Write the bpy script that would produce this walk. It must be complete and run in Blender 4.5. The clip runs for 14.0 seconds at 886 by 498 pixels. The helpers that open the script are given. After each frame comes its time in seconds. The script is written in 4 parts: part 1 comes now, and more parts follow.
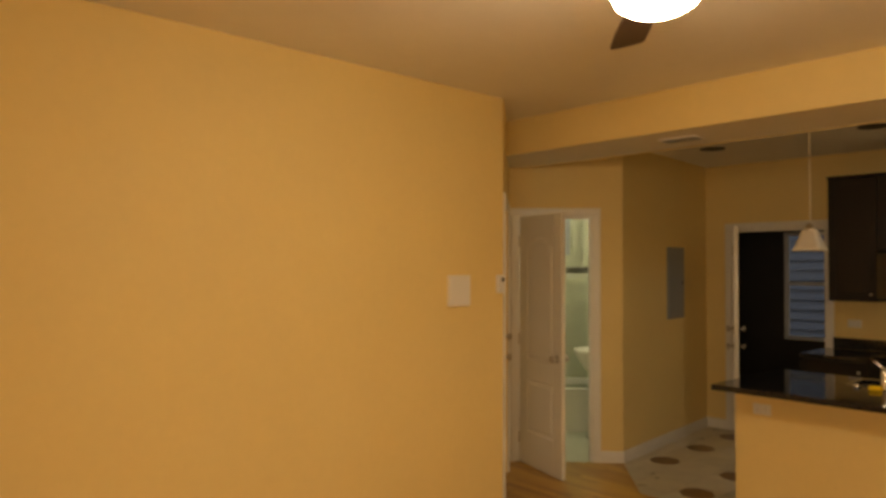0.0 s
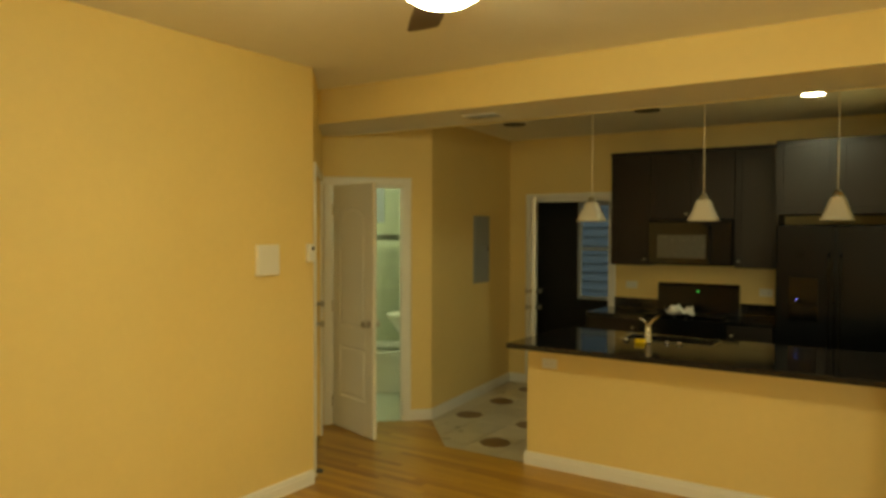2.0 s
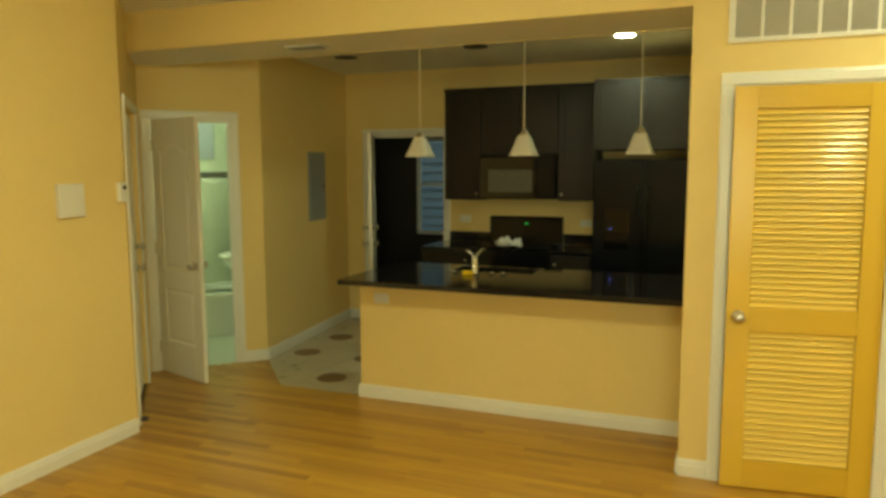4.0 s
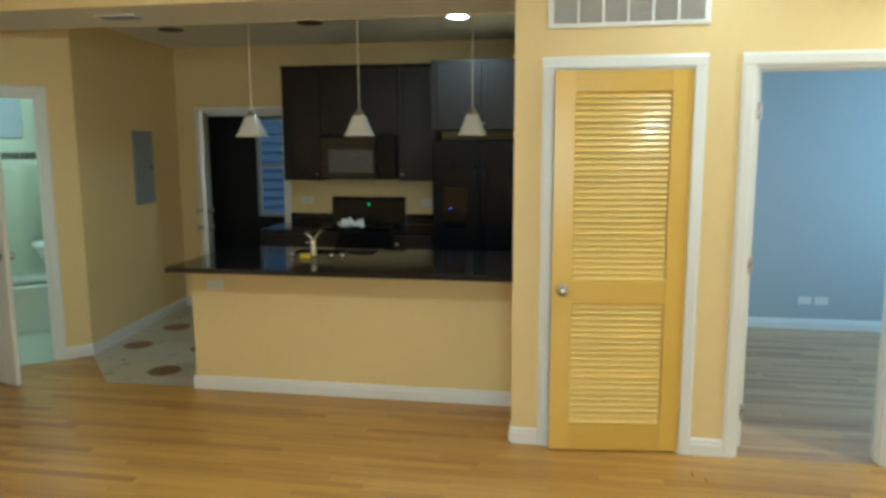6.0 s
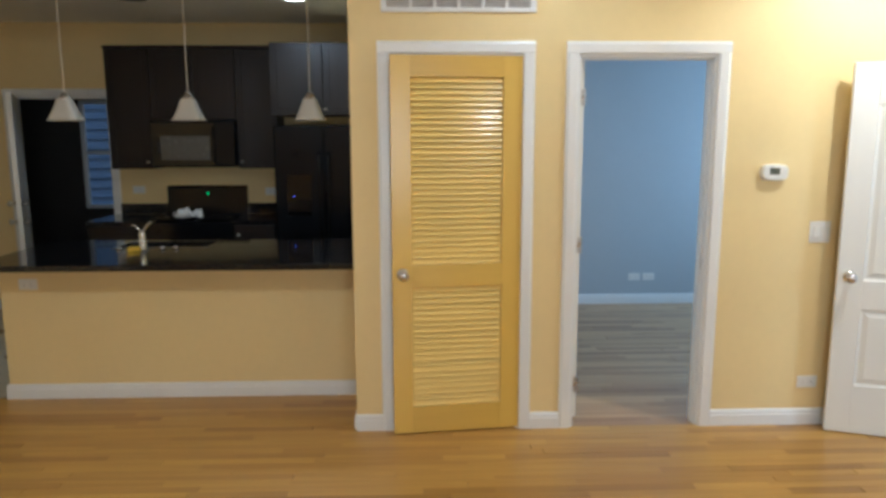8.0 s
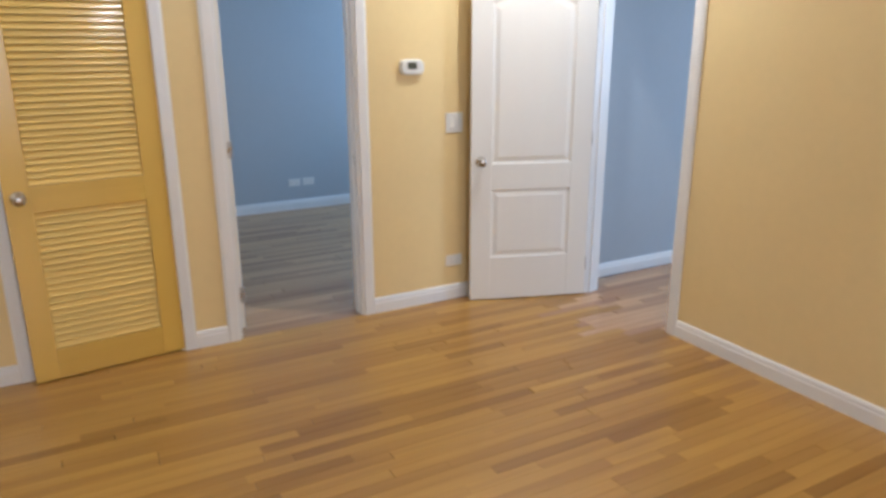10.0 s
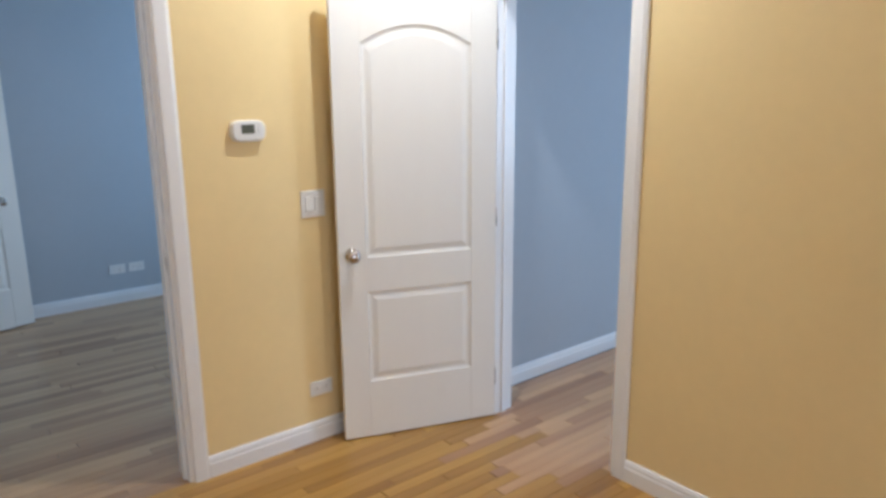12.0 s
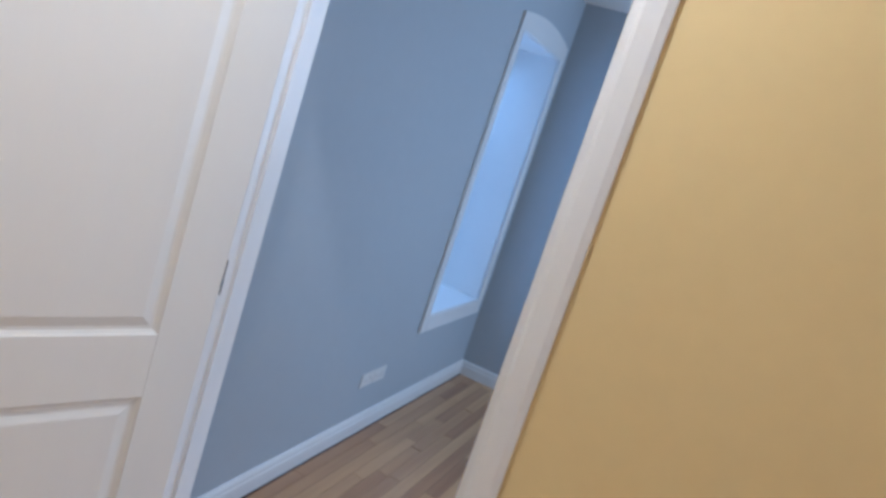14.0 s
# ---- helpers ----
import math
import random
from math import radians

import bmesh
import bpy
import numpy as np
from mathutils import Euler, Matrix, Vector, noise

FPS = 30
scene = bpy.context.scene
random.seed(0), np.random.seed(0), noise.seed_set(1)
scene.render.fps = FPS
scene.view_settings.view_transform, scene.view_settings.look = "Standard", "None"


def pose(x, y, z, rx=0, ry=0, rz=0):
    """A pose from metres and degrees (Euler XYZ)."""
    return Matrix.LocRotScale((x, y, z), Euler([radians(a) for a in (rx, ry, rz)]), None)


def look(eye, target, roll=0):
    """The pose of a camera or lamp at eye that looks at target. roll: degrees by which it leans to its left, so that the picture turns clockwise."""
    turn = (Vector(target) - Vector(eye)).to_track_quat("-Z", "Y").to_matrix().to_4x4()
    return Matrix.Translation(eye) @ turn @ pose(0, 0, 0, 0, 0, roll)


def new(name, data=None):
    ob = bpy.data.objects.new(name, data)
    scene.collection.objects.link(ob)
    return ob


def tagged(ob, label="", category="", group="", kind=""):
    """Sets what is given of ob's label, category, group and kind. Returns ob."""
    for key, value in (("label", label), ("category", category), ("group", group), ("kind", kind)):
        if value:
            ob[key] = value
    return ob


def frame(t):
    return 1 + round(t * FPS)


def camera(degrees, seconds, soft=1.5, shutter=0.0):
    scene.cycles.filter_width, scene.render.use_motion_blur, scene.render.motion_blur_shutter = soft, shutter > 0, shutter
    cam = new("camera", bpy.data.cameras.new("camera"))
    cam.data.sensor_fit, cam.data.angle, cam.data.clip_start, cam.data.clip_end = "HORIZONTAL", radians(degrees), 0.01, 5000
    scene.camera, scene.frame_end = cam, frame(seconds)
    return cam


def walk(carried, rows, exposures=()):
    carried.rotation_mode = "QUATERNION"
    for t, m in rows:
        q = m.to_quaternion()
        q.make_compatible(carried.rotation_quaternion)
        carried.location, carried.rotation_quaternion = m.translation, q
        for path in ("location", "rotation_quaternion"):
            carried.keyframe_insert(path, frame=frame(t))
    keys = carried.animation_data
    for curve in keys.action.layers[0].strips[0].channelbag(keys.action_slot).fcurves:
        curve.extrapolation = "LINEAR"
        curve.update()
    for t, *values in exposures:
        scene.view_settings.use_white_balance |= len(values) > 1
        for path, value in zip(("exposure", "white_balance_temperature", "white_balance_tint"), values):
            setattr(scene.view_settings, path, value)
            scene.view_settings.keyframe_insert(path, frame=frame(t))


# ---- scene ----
cam = camera(64.1, 14.0, soft=3.3)
EXPOSURES = [(0.0, 0.72, 12000, 19), (0.5, 0.70, 12000, 15), (1.5, 0.86, 12300, -8), (3.0, 1.22, 12600, -25), (3.5, 1.28, 11900, -29), (6.0, 1.28, 5250, -11), (7.0, 1.18, 5250, -2), (9.5, 0.82, 5200, 9), (10.5, 0.9, 5350, 12), (11.5, 0.87, 5300, 11), (12.5, 0.64, 5200, 10), (14.0, 0.57, 5050, 12)]
PATH = [
    (0, (-3.92, 0.277, 1.63), (-2.574, 1.755, 1.677), 0.2),
    (0.5, (-3.911, 0.236, 1.667), (-2.478, 1.625, 1.796), 0.6),
    (1, (-3.905, 0.191, 1.658), (-2.388, 1.492, 1.739), 0.6),
    (1.5, (-3.933, 0.169, 1.676), (-2.333, 1.37, 1.686), 0.4),
    (2, (-3.946, 0.136, 1.659), (-2.278, 1.239, 1.608), 0.2),
    (2.5, (-3.949, 0.101, 1.642), (-2.224, 1.108, 1.538), 0.2),
    (3, (-3.925, 0.044, 1.641), (-2.156, 0.964, 1.489), 0.1),
    (3.5, (-3.897, 0.017, 1.65), (-2.087, 0.844, 1.454), -0.1),
    (6, (-3.822, -0.094, 1.66), (-1.871, 0.239, 1.373), -0.2),
    (6.5, (-3.816, -0.122, 1.659), (-1.852, 0.112, 1.362), -0.1),
    (7, (-3.802, -0.152, 1.657), (-1.83, -0.018, 1.353), -0.0),
    (7.2, (-3.793, -0.161, 1.661), (-1.819, -0.067, 1.352), -0.1),
    (9.3, (-3.722, -0.272, 1.608), (-1.84, -0.785, 1.167), -0.5),
    (9.5, (-3.693, -0.285, 1.616), (-1.855, -0.909, 1.134), -0.6),
    (10, (-3.698, -0.263, 1.57), (-2.017, -1.189, 1.008), -0.2),
    (10.5, (-3.559, -0.348, 1.591), (-2.009, -1.44, 0.954), -0.3),
    (11, (-3.383, -0.514, 1.574), (-1.852, -1.662, 0.991), -0.8),
    (11.5, (-3.091, -0.697, 1.59), (-1.552, -1.868, 1.081), -0.9),
    (12, (-2.728, -0.894, 1.592), (-1.214, -2.123, 1.15), -0.5),
    (12.5, (-2.391, -1.118, 1.579), (-0.962, -2.465, 1.198), 2.8),
    (13, (-2.048, -1.340, 1.595), (-0.798, -2.862, 1.245), 9.1),
    (13.2, (-1.898, -1.407, 1.581), (-0.764, -3.018, 1.238), 11.2),
    (13.6, (-1.651, -1.574, 1.563), (-0.710, -3.304, 1.215), 16.1),
    (13.8, (-1.507, -1.687, 1.541), (-0.685, -3.477, 1.191), 17.6),
    (14, (-1.365, -1.808, 1.526), (-0.668, -3.649, 1.172), 18.3),
]
walk(cam, [(t, look(eye, target, roll)) for t, eye, target, roll in PATH], EXPOSURES)

# ---- light ----
world = bpy.data.worlds.new("dusk_sky")
scene.world = world
world.use_nodes = True
wn = world.node_tree.nodes
sky = wn.new("ShaderNodeTexSky")
sky.sky_type, sky.sun_disc = "NISHITA", False
sky.sun_elevation, sky.sun_rotation = radians(18), radians(200)
world.node_tree.links.new(sky.outputs[0], wn["Background"].inputs[0])
wn["Background"].inputs[1].default_value = 0.045


def lamp(name, kind, m, watts, colour, **more):
    data = bpy.data.lights.new(name, kind)
    data.energy, data.color = watts, colour
    for key, value in more.items():
        if key == "size":
            data.size = value
        if key == "size_y":
            data.shape, data.size_y = "RECTANGLE", value
        if key == "angle":
            data.angle = value
        if key == "soft":
            data.shadow_soft_size = value
    ob = new(name, data)
    ob.matrix_world = m
    return ob


lamp("overcast_sun", "SUN", look((0, 0, 8), (2, -3, 0)), 0.9, (0.6, 0.78, 1.0), angle=radians(20))
# daylight in the openings of the windows
lamp("window_light_bedroom", "AREA", look((1.6, -4.1, 1.6), (1.4, 0, 1.1)), 18, (0.58, 0.79, 1.0), size=1.1, size_y=1.3)
lamp("window_light_side_room", "AREA", look((0.28, -5.51, 1.28), (-3, -5.2, 0.9)), 3.6, (0.36, 0.62, 1.0), size=0.6, size_y=1.3)
# added fill inside the side room; no window stands here
lamp("fill_light_side_room", "AREA", look((-2.9, -5.8, 1.5), (-1.2, -3.8, 1.0)), 28, (0.73, 0.87, 1.0), size=1.0, size_y=1.3)
# added fill for the living room from behind the walker, no known source
lamp("fill_light_living", "AREA", look((-6.4, -0.9, 1.5), (-1.0, -2.8, 0.9)), 30, (0.98, 0.96, 0.95), size=2.0, size_y=1.4)
lamp("bathroom_bulb", "POINT", Matrix.Translation((1.45, 4.75, 2.2)), 8, (0.85, 0.98, 0.98), soft=0.08)
lamp("kitchen_can_bulb", "SPOT", look((1.75, 0.735, 2.635), (1.75, 0.735, 0)), 13, (0.84, 0.94, 1.0), soft=0.06).data.spot_size = radians(148)
for name, x, y, watts in (("closet_can_bulb", -0.53, -0.85, 4.0), ("doorway_can_bulb", -0.70, -2.60, 40)):
    bulb = lamp(name, "SPOT", look((x, y, 2.695), (x, y, 0)), watts, (1.0, 0.93, 0.82), soft=0.04)
    bulb.data.spot_size, bulb.data.spot_blend = radians(165), 0.35

# ---- materials ----


def material(name, colour, rough=0.6, metal=0.0, vary=0.06, scale=3.0, bump=0.0, bump_scale=200.0, coat=0.0, spec=0.5, per_piece=0.0, stretch=(1, 1, 1), emit=0.0):
    mat = bpy.data.materials.new(name)
    mat.use_nodes = True
    nt = mat.node_tree
    n, l = nt.nodes, nt.links
    b = n["Principled BSDF"]
    b.inputs["Roughness"].default_value, b.inputs["Metallic"].default_value = rough, metal
    b.inputs["Coat Weight"].default_value, b.inputs["Specular IOR Level"].default_value = coat, spec
    b.inputs["Coat Roughness"].default_value = 0.15
    tc = n.new("ShaderNodeTexCoord")
    mp = n.new("ShaderNodeMapping")
    mp.inputs["Scale"].default_value = stretch
    l.new(tc.outputs["Object"], mp.inputs[0])
    big, fine = n.new("ShaderNodeTexNoise"), n.new("ShaderNodeTexNoise")
    big.inputs["Scale"].default_value, fine.inputs["Scale"].default_value = scale, scale * 14
    big.inputs["Detail"].default_value = fine.inputs["Detail"].default_value = 4
    for t in (big, fine):
        l.new(mp.outputs[0], t.inputs["Vector"])
    add = n.new("ShaderNodeMath")
    add.operation = "MULTIPLY_ADD"
    l.new(fine.outputs[0], add.inputs[0])
    add.inputs[1].default_value = 0.5
    l.new(big.outputs[0], add.inputs[2])
    rng = n.new("ShaderNodeMapRange")
    rng.inputs[1].default_value, rng.inputs[2].default_value = 0.45, 1.05
    rng.inputs[3].default_value, rng.inputs[4].default_value = 1 - vary, 1 + vary
    l.new(add.outputs[0], rng.inputs[0])
    value = rng.outputs[0]
    if per_piece:
        info = n.new("ShaderNodeObjectInfo")
        pr = n.new("ShaderNodeMapRange")
        pr.inputs[3].default_value, pr.inputs[4].default_value = 1 - per_piece, 1 + per_piece
        l.new(info.outputs["Random"], pr.inputs[0])
        mul = n.new("ShaderNodeMath")
        mul.operation = "MULTIPLY"
        l.new(value, mul.inputs[0])
        l.new(pr.outputs[0], mul.inputs[1])
        value = mul.outputs[0]
    sc = n.new("ShaderNodeVectorMath")
    sc.operation = "SCALE"
    sc.inputs[0].default_value = colour
    l.new(value, sc.inputs["Scale"])
    l.new(sc.outputs[0], b.inputs["Base Color"])
    rr = n.new("ShaderNodeMapRange")
    rr.inputs[1].default_value, rr.inputs[2].default_value = 0.3, 0.7
    rr.inputs[3].default_value, rr.inputs[4].default_value = max(0.02, rough * 0.88), min(1, rough * 1.12)
    l.new(big.outputs[0], rr.inputs[0])
    l.new(rr.outputs[0], b.inputs["Roughness"])
    if bump:
        bn = n.new("ShaderNodeTexNoise")
        bn.inputs["Scale"].default_value, bn.inputs["Detail"].default_value = bump_scale, 3
        l.new(mp.outputs[0], bn.inputs["Vector"])
        bp = n.new("ShaderNodeBump")
        bp.inputs["Strength"].default_value, bp.inputs["Distance"].default_value = bump, 0.002
        l.new(bn.outputs[0], bp.inputs["Height"])
        l.new(bp.outputs[0], b.inputs["Normal"])
    if emit:
        b.inputs["Emission Color"].default_value = (*colour, 1)
        b.inputs["Emission Strength"].default_value = emit
    return mat


def wood(name, dark, light, along, rough=0.35, per_piece=True, island=False, coat=0.2, ring=9.0):
    """Grain that runs along one axis, with a tone of its own for each board."""
    mat = bpy.data.materials.new(name)
    mat.use_nodes = True
    n, l = mat.node_tree.nodes, mat.node_tree.links
    b = n["Principled BSDF"]
    b.inputs["Roughness"].default_value, b.inputs["Coat Weight"].default_value = rough, coat
    b.inputs["Coat Roughness"].default_value = 0.22
    tc, mp = n.new("ShaderNodeTexCoord"), n.new("ShaderNodeMapping")
    mp.inputs["Scale"].default_value = [1.2 if i == along else 22 for i in range(3)]
    l.new(tc.outputs["Object"], mp.inputs[0])
    src = None
    if island:
        g = n.new("ShaderNodeNewGeometry")
        src = g.outputs["Random Per Island"]
    elif per_piece:
        g = n.new("ShaderNodeObjectInfo")
        src = g.outputs["Random"]
    grain, tone = n.new("ShaderNodeTexNoise"), n.new("ShaderNodeTexNoise")
    for t, s, d in ((grain, ring / 9, 6), (tone, 0.35, 2)):
        t.noise_dimensions = "4D"
        t.inputs["Scale"].default_value, t.inputs["Detail"].default_value = s, d
        l.new(mp.outputs[0], t.inputs["Vector"])
        if src:
            w = n.new("ShaderNodeMath")
            w.operation = "MULTIPLY"
            w.inputs[1].default_value = 47.0
            l.new(src, w.inputs[0])
            l.new(w.outputs[0], t.inputs["W"])
    mix = n.new("ShaderNodeMath")
    mix.operation = "MULTIPLY_ADD"
    mix.inputs[1].default_value = 0.55
    l.new(grain.outputs[0], mix.inputs[0])
    if src:
        tone_range = n.new("ShaderNodeMath")
        tone_range.operation = "POWER"
        tone_range.inputs[1].default_value = 0.6
        l.new(src, tone_range.inputs[0])
        half = n.new("ShaderNodeMath")
        half.operation = "MULTIPLY"
        half.inputs[1].default_value = 0.4
        l.new(tone_range.outputs[0], half.inputs[0])
        l.new(half.outputs[0], mix.inputs[2])
    else:
        l.new(tone.outputs[0], mix.inputs[2])
    ramp = n.new("ShaderNodeValToRGB")
    ramp.color_ramp.elements[0].position, ramp.color_ramp.elements[1].position = 0.15, 0.78
    ramp.color_ramp.elements[0].color, ramp.color_ramp.elements[1].color = (*dark, 1), (*light, 1)
    l.new(mix.outputs[0], ramp.inputs[0])
    l.new(ramp.outputs[0], b.inputs["Base Color"])
    bp = n.new("ShaderNodeBump")
    bp.inputs["Strength"].default_value, bp.inputs["Distance"].default_value = 0.12, 0.001
    l.new(grain.outputs[0], bp.inputs["Height"])
    l.new(bp.outputs[0], b.inputs["Normal"])
    return mat


def glowing(name, colour, strength):
    mat = bpy.data.materials.new(name)
    mat.use_nodes = True
    b = mat.node_tree.nodes["Principled BSDF"]
    b.inputs["Base Color"].default_value = (*colour, 1)
    b.inputs["Emission Color"].default_value = (*colour, 1)
    b.inputs["Emission Strength"].default_value = strength
    return mat


YELLOW = material("yellow_wall_paint", (0.80, 0.62, 0.30), 0.62, vary=0.035, scale=1.5, bump=0.12, bump_scale=160)
CEIL = material("white_ceiling_paint", (0.84, 0.81, 0.76), 0.85, vary=0.03, scale=1.2, bump=0.15, bump_scale=120)
BLUE = material("grey_blue_wall_paint", (0.45, 0.485, 0.515), 0.6, vary=0.03, scale=1.5, bump=0.12, bump_scale=160)
WHITE = material("white_trim_paint", (0.80, 0.79, 0.77), 0.32, vary=0.025, scale=4, bump=0.04, bump_scale=90)
DOORWHITE = material("white_door_paint", (0.80, 0.765, 0.69), 0.38, vary=0.012, scale=2.5, bump=0.03, bump_scale=60, stretch=(6, 6, 0.7))
PLASTIC = material("white_plastic", (0.78, 0.77, 0.74), 0.35, vary=0.01)
NICKEL = material("satin_nickel", (0.55, 0.52, 0.48), 0.28, metal=1.0, vary=0.05, scale=20)
CHROME = material("polished_chrome", (0.75, 0.75, 0.76), 0.1, metal=1.0, vary=0.02)
GRANITE = material("black_granite", (0.012, 0.012, 0.014), 0.07, vary=0.7, scale=60, spec=0.5)
ESPRESSO = wood("espresso_stained_wood", (0.006, 0.0038, 0.0034), (0.016, 0.0092, 0.0078), 2, rough=0.46, coat=0.05)
ESPRESSO.node_tree.nodes["Principled BSDF"].inputs["Specular IOR Level"].default_value = 0.4
BLACK = material("black_appliance_enamel", (0.007, 0.0075, 0.0095), 0.16, vary=0.05, scale=5, spec=0.28)
BLACKGLASS = material("black_glass", (0.006, 0.006, 0.007), 0.05, vary=0.05)
GREYGLASS = material("grey_oven_window", (0.10, 0.095, 0.085), 0.25, vary=0.1, scale=30)
PANELGREY = material("grey_steel_enamel", (0.25, 0.28, 0.31), 0.42, metal=0.0, vary=0.06, scale=4)
PINE_V = wood("varnished_pine_upright", (0.60, 0.37, 0.060), (0.72, 0.47, 0.085), 2, rough=0.3, per_piece=False, coat=0.4, ring=12)
PINE_SLAT = material("varnished_pine_slat", (0.84, 0.60, 0.17), 0.38, vary=0.07, scale=5, coat=0.3, per_piece=0.08, stretch=(1, 8, 8))
PINE_RAIL = wood("varnished_pine_rail", (0.60, 0.37, 0.060), (0.73, 0.48, 0.088), 0, rough=0.3, coat=0.4, ring=12)
OAK = wood("oak_strip_floor", (0.25, 0.112, 0.023), (0.60, 0.346, 0.079), 1, rough=0.36, coat=0.16)
OAK_REST = wood("oak_strip_floor_rest", (0.25, 0.112, 0.023), (0.60, 0.346, 0.079), 1, rough=0.36, coat=0.16, island=True)
OAK_B = wood("oak_strip_bedroom", (0.25, 0.125, 0.055), (0.62, 0.395, 0.195), 1, rough=0.3, coat=0.3)
OAK_B_REST = wood("oak_strip_bedroom_rest", (0.25, 0.125, 0.055), (0.62, 0.395, 0.195), 1, rough=0.3, coat=0.3, island=True)
MAPLE = wood("pale_strip_side_room", (0.29, 0.138, 0.068), (0.66, 0.405, 0.20), 1, rough=0.32, coat=0.3)
MAPLE_REST = wood("pale_strip_side_room_rest", (0.29, 0.138, 0.068), (0.66, 0.405, 0.20), 1, rough=0.32, coat=0.3, island=True)
SUBFLOOR = material("dark_floor_joint", (0.07, 0.035, 0.015), 0.8, vary=0.2)
TILE = material("beige_floor_tile", (0.60, 0.56, 0.47), 0.3, vary=0.12, scale=6, per_piece=0.06)
TILEBROWN = material("brown_floor_tile", (0.20, 0.11, 0.05), 0.3, vary=0.2, scale=9)
BATHGROUT = material("pale_grout", (0.52, 0.56, 0.48), 0.8, vary=0.06, scale=12)
GROUT = material("grey_grout", (0.28, 0.26, 0.22), 0.9, vary=0.1, scale=12)
BATHTILE = material("pale_green_wall_tile", (0.62, 0.68, 0.55), 0.15, vary=0.03, per_piece=0.03)
MOSAIC = material("dark_mosaic_band", (0.10, 0.10, 0.09), 0.2, vary=0.6, scale=40)
PORCELAIN = material("white_porcelain", (0.80, 0.82, 0.78), 0.08, vary=0.01)
FROST = material("frosted_glass_shade", (0.60, 0.58, 0.53), 0.35, vary=0.02)
CORD = material("cream_cord", (0.75, 0.68, 0.55), 0.5, vary=0.02)
FANDARK = wood("dark_fan_blade", (0.03, 0.015, 0.008), (0.09, 0.05, 0.03), 0, rough=0.35)
FANSTEEL = material("brushed_fan_motor", (0.07, 0.052, 0.04), 0.5, metal=0.6, vary=0.05, scale=20)
FANGLOW = glowing("lit_fan_bowl", (1.0, 0.95, 0.84), 52)
CANGLOW = glowing("lit_can_lens", (0.92, 0.97, 1.0), 18)
# dark trim and small dark parts, also the painted shade of holes
DARKHOLE = material("dark_trim_and_hole_shade", (0.06, 0.055, 0.05), 0.6, vary=0.05)
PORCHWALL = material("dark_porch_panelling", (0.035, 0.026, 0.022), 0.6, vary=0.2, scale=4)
SIDING = material("blue_grey_siding", (0.16, 0.22, 0.34), 0.6, vary=0.06, scale=3)
SPONGE = material("yellow_sponge", (0.80, 0.55, 0.05), 0.9, vary=0.15, scale=60, bump=0.5, bump_scale=300)
LCD = material("grey_green_display", (0.10, 0.11, 0.09), 0.2, vary=0.02)
PAPER = material("white_paper", (0.72, 0.72, 0.70), 0.9, vary=0.05, scale=20)
GREENLED = glowing("green_clock_digits", (0.05, 1.0, 0.25), 0.6)
BLUELED = glowing("blue_indicator", (0.08, 0.12, 1.0), 3.5)
GLASS = bpy.data.materials.new("window_glass")
GLASS.use_nodes = True
gb = GLASS.node_tree.nodes["Principled BSDF"]
gb.inputs["Transmission Weight"].default_value, gb.inputs["Roughness"].default_value, gb.inputs["IOR"].default_value = 1.0, 0.0, 1.45

# ---- building blocks ----


def finish(name, bm, mat, smooth=False):
    bmesh.ops.recalc_face_normals(bm, faces=bm.faces)
    me = bpy.data.meshes.new(name)
    bm.to_mesh(me)
    bm.free()
    me.materials.append(mat)
    if smooth:
        for p in me.polygons:
            p.use_smooth = True
    return me


def part(name, bm, mat, parent=None, label="", smooth=False):
    """Links a bmesh as one mesh object under a thing or a part."""
    ob = new(name, finish(name, bm, mat, smooth))
    ob.parent = parent
    if label:
        ob["label"] = label
    return ob


def thing(name, m, label, category, group="", kind=""):
    ob = new(name)
    ob.empty_display_size = 0.05
    ob.matrix_world = m
    return tagged(ob, label, category, group, kind)


def add_box(bm, x0, x1, y0, y1, z0, z1, bevel=0.0, segs=1):
    x0, x1, y0, y1, z0, z1 = min(x0, x1), max(x0, x1), min(y0, y1), max(y0, y1), min(z0, z1), max(z0, z1)
    vs = [bm.verts.new((x, y, z)) for x in (x0, x1) for y in (y0, y1) for z in (z0, z1)]
    faces = [bm.faces.new([vs[i] for i in f]) for f in ((0, 1, 3, 2), (4, 6, 7, 5), (0, 4, 5, 1), (2, 3, 7, 6), (0, 2, 6, 4), (1, 5, 7, 3))]
    if bevel:
        edges = list({e for f in faces for e in f.edges})
        bmesh.ops.bevel(bm, geom=edges, offset=bevel, segments=segs, affect="EDGES", profile=0.5)
    return bm


def box(x0, x1, y0, y1, z0, z1, bevel=0.0, segs=1):
    return add_box(bmesh.new(), x0, x1, y0, y1, z0, z1, bevel, segs)


def prism(points, z0, z1, bm=None):
    """An upright block over a polygon in plan."""
    bm = bm or bmesh.new()
    low = [bm.verts.new((x, y, z0)) for x, y in points]
    high = [bm.verts.new((x, y, z1)) for x, y in points]
    bm.faces.new(low[::-1])
    bm.faces.new(high)
    for i in range(len(points)):
        j = (i + 1) % len(points)
        bm.faces.new((low[i], low[j], high[j], high[i]))
    return bm


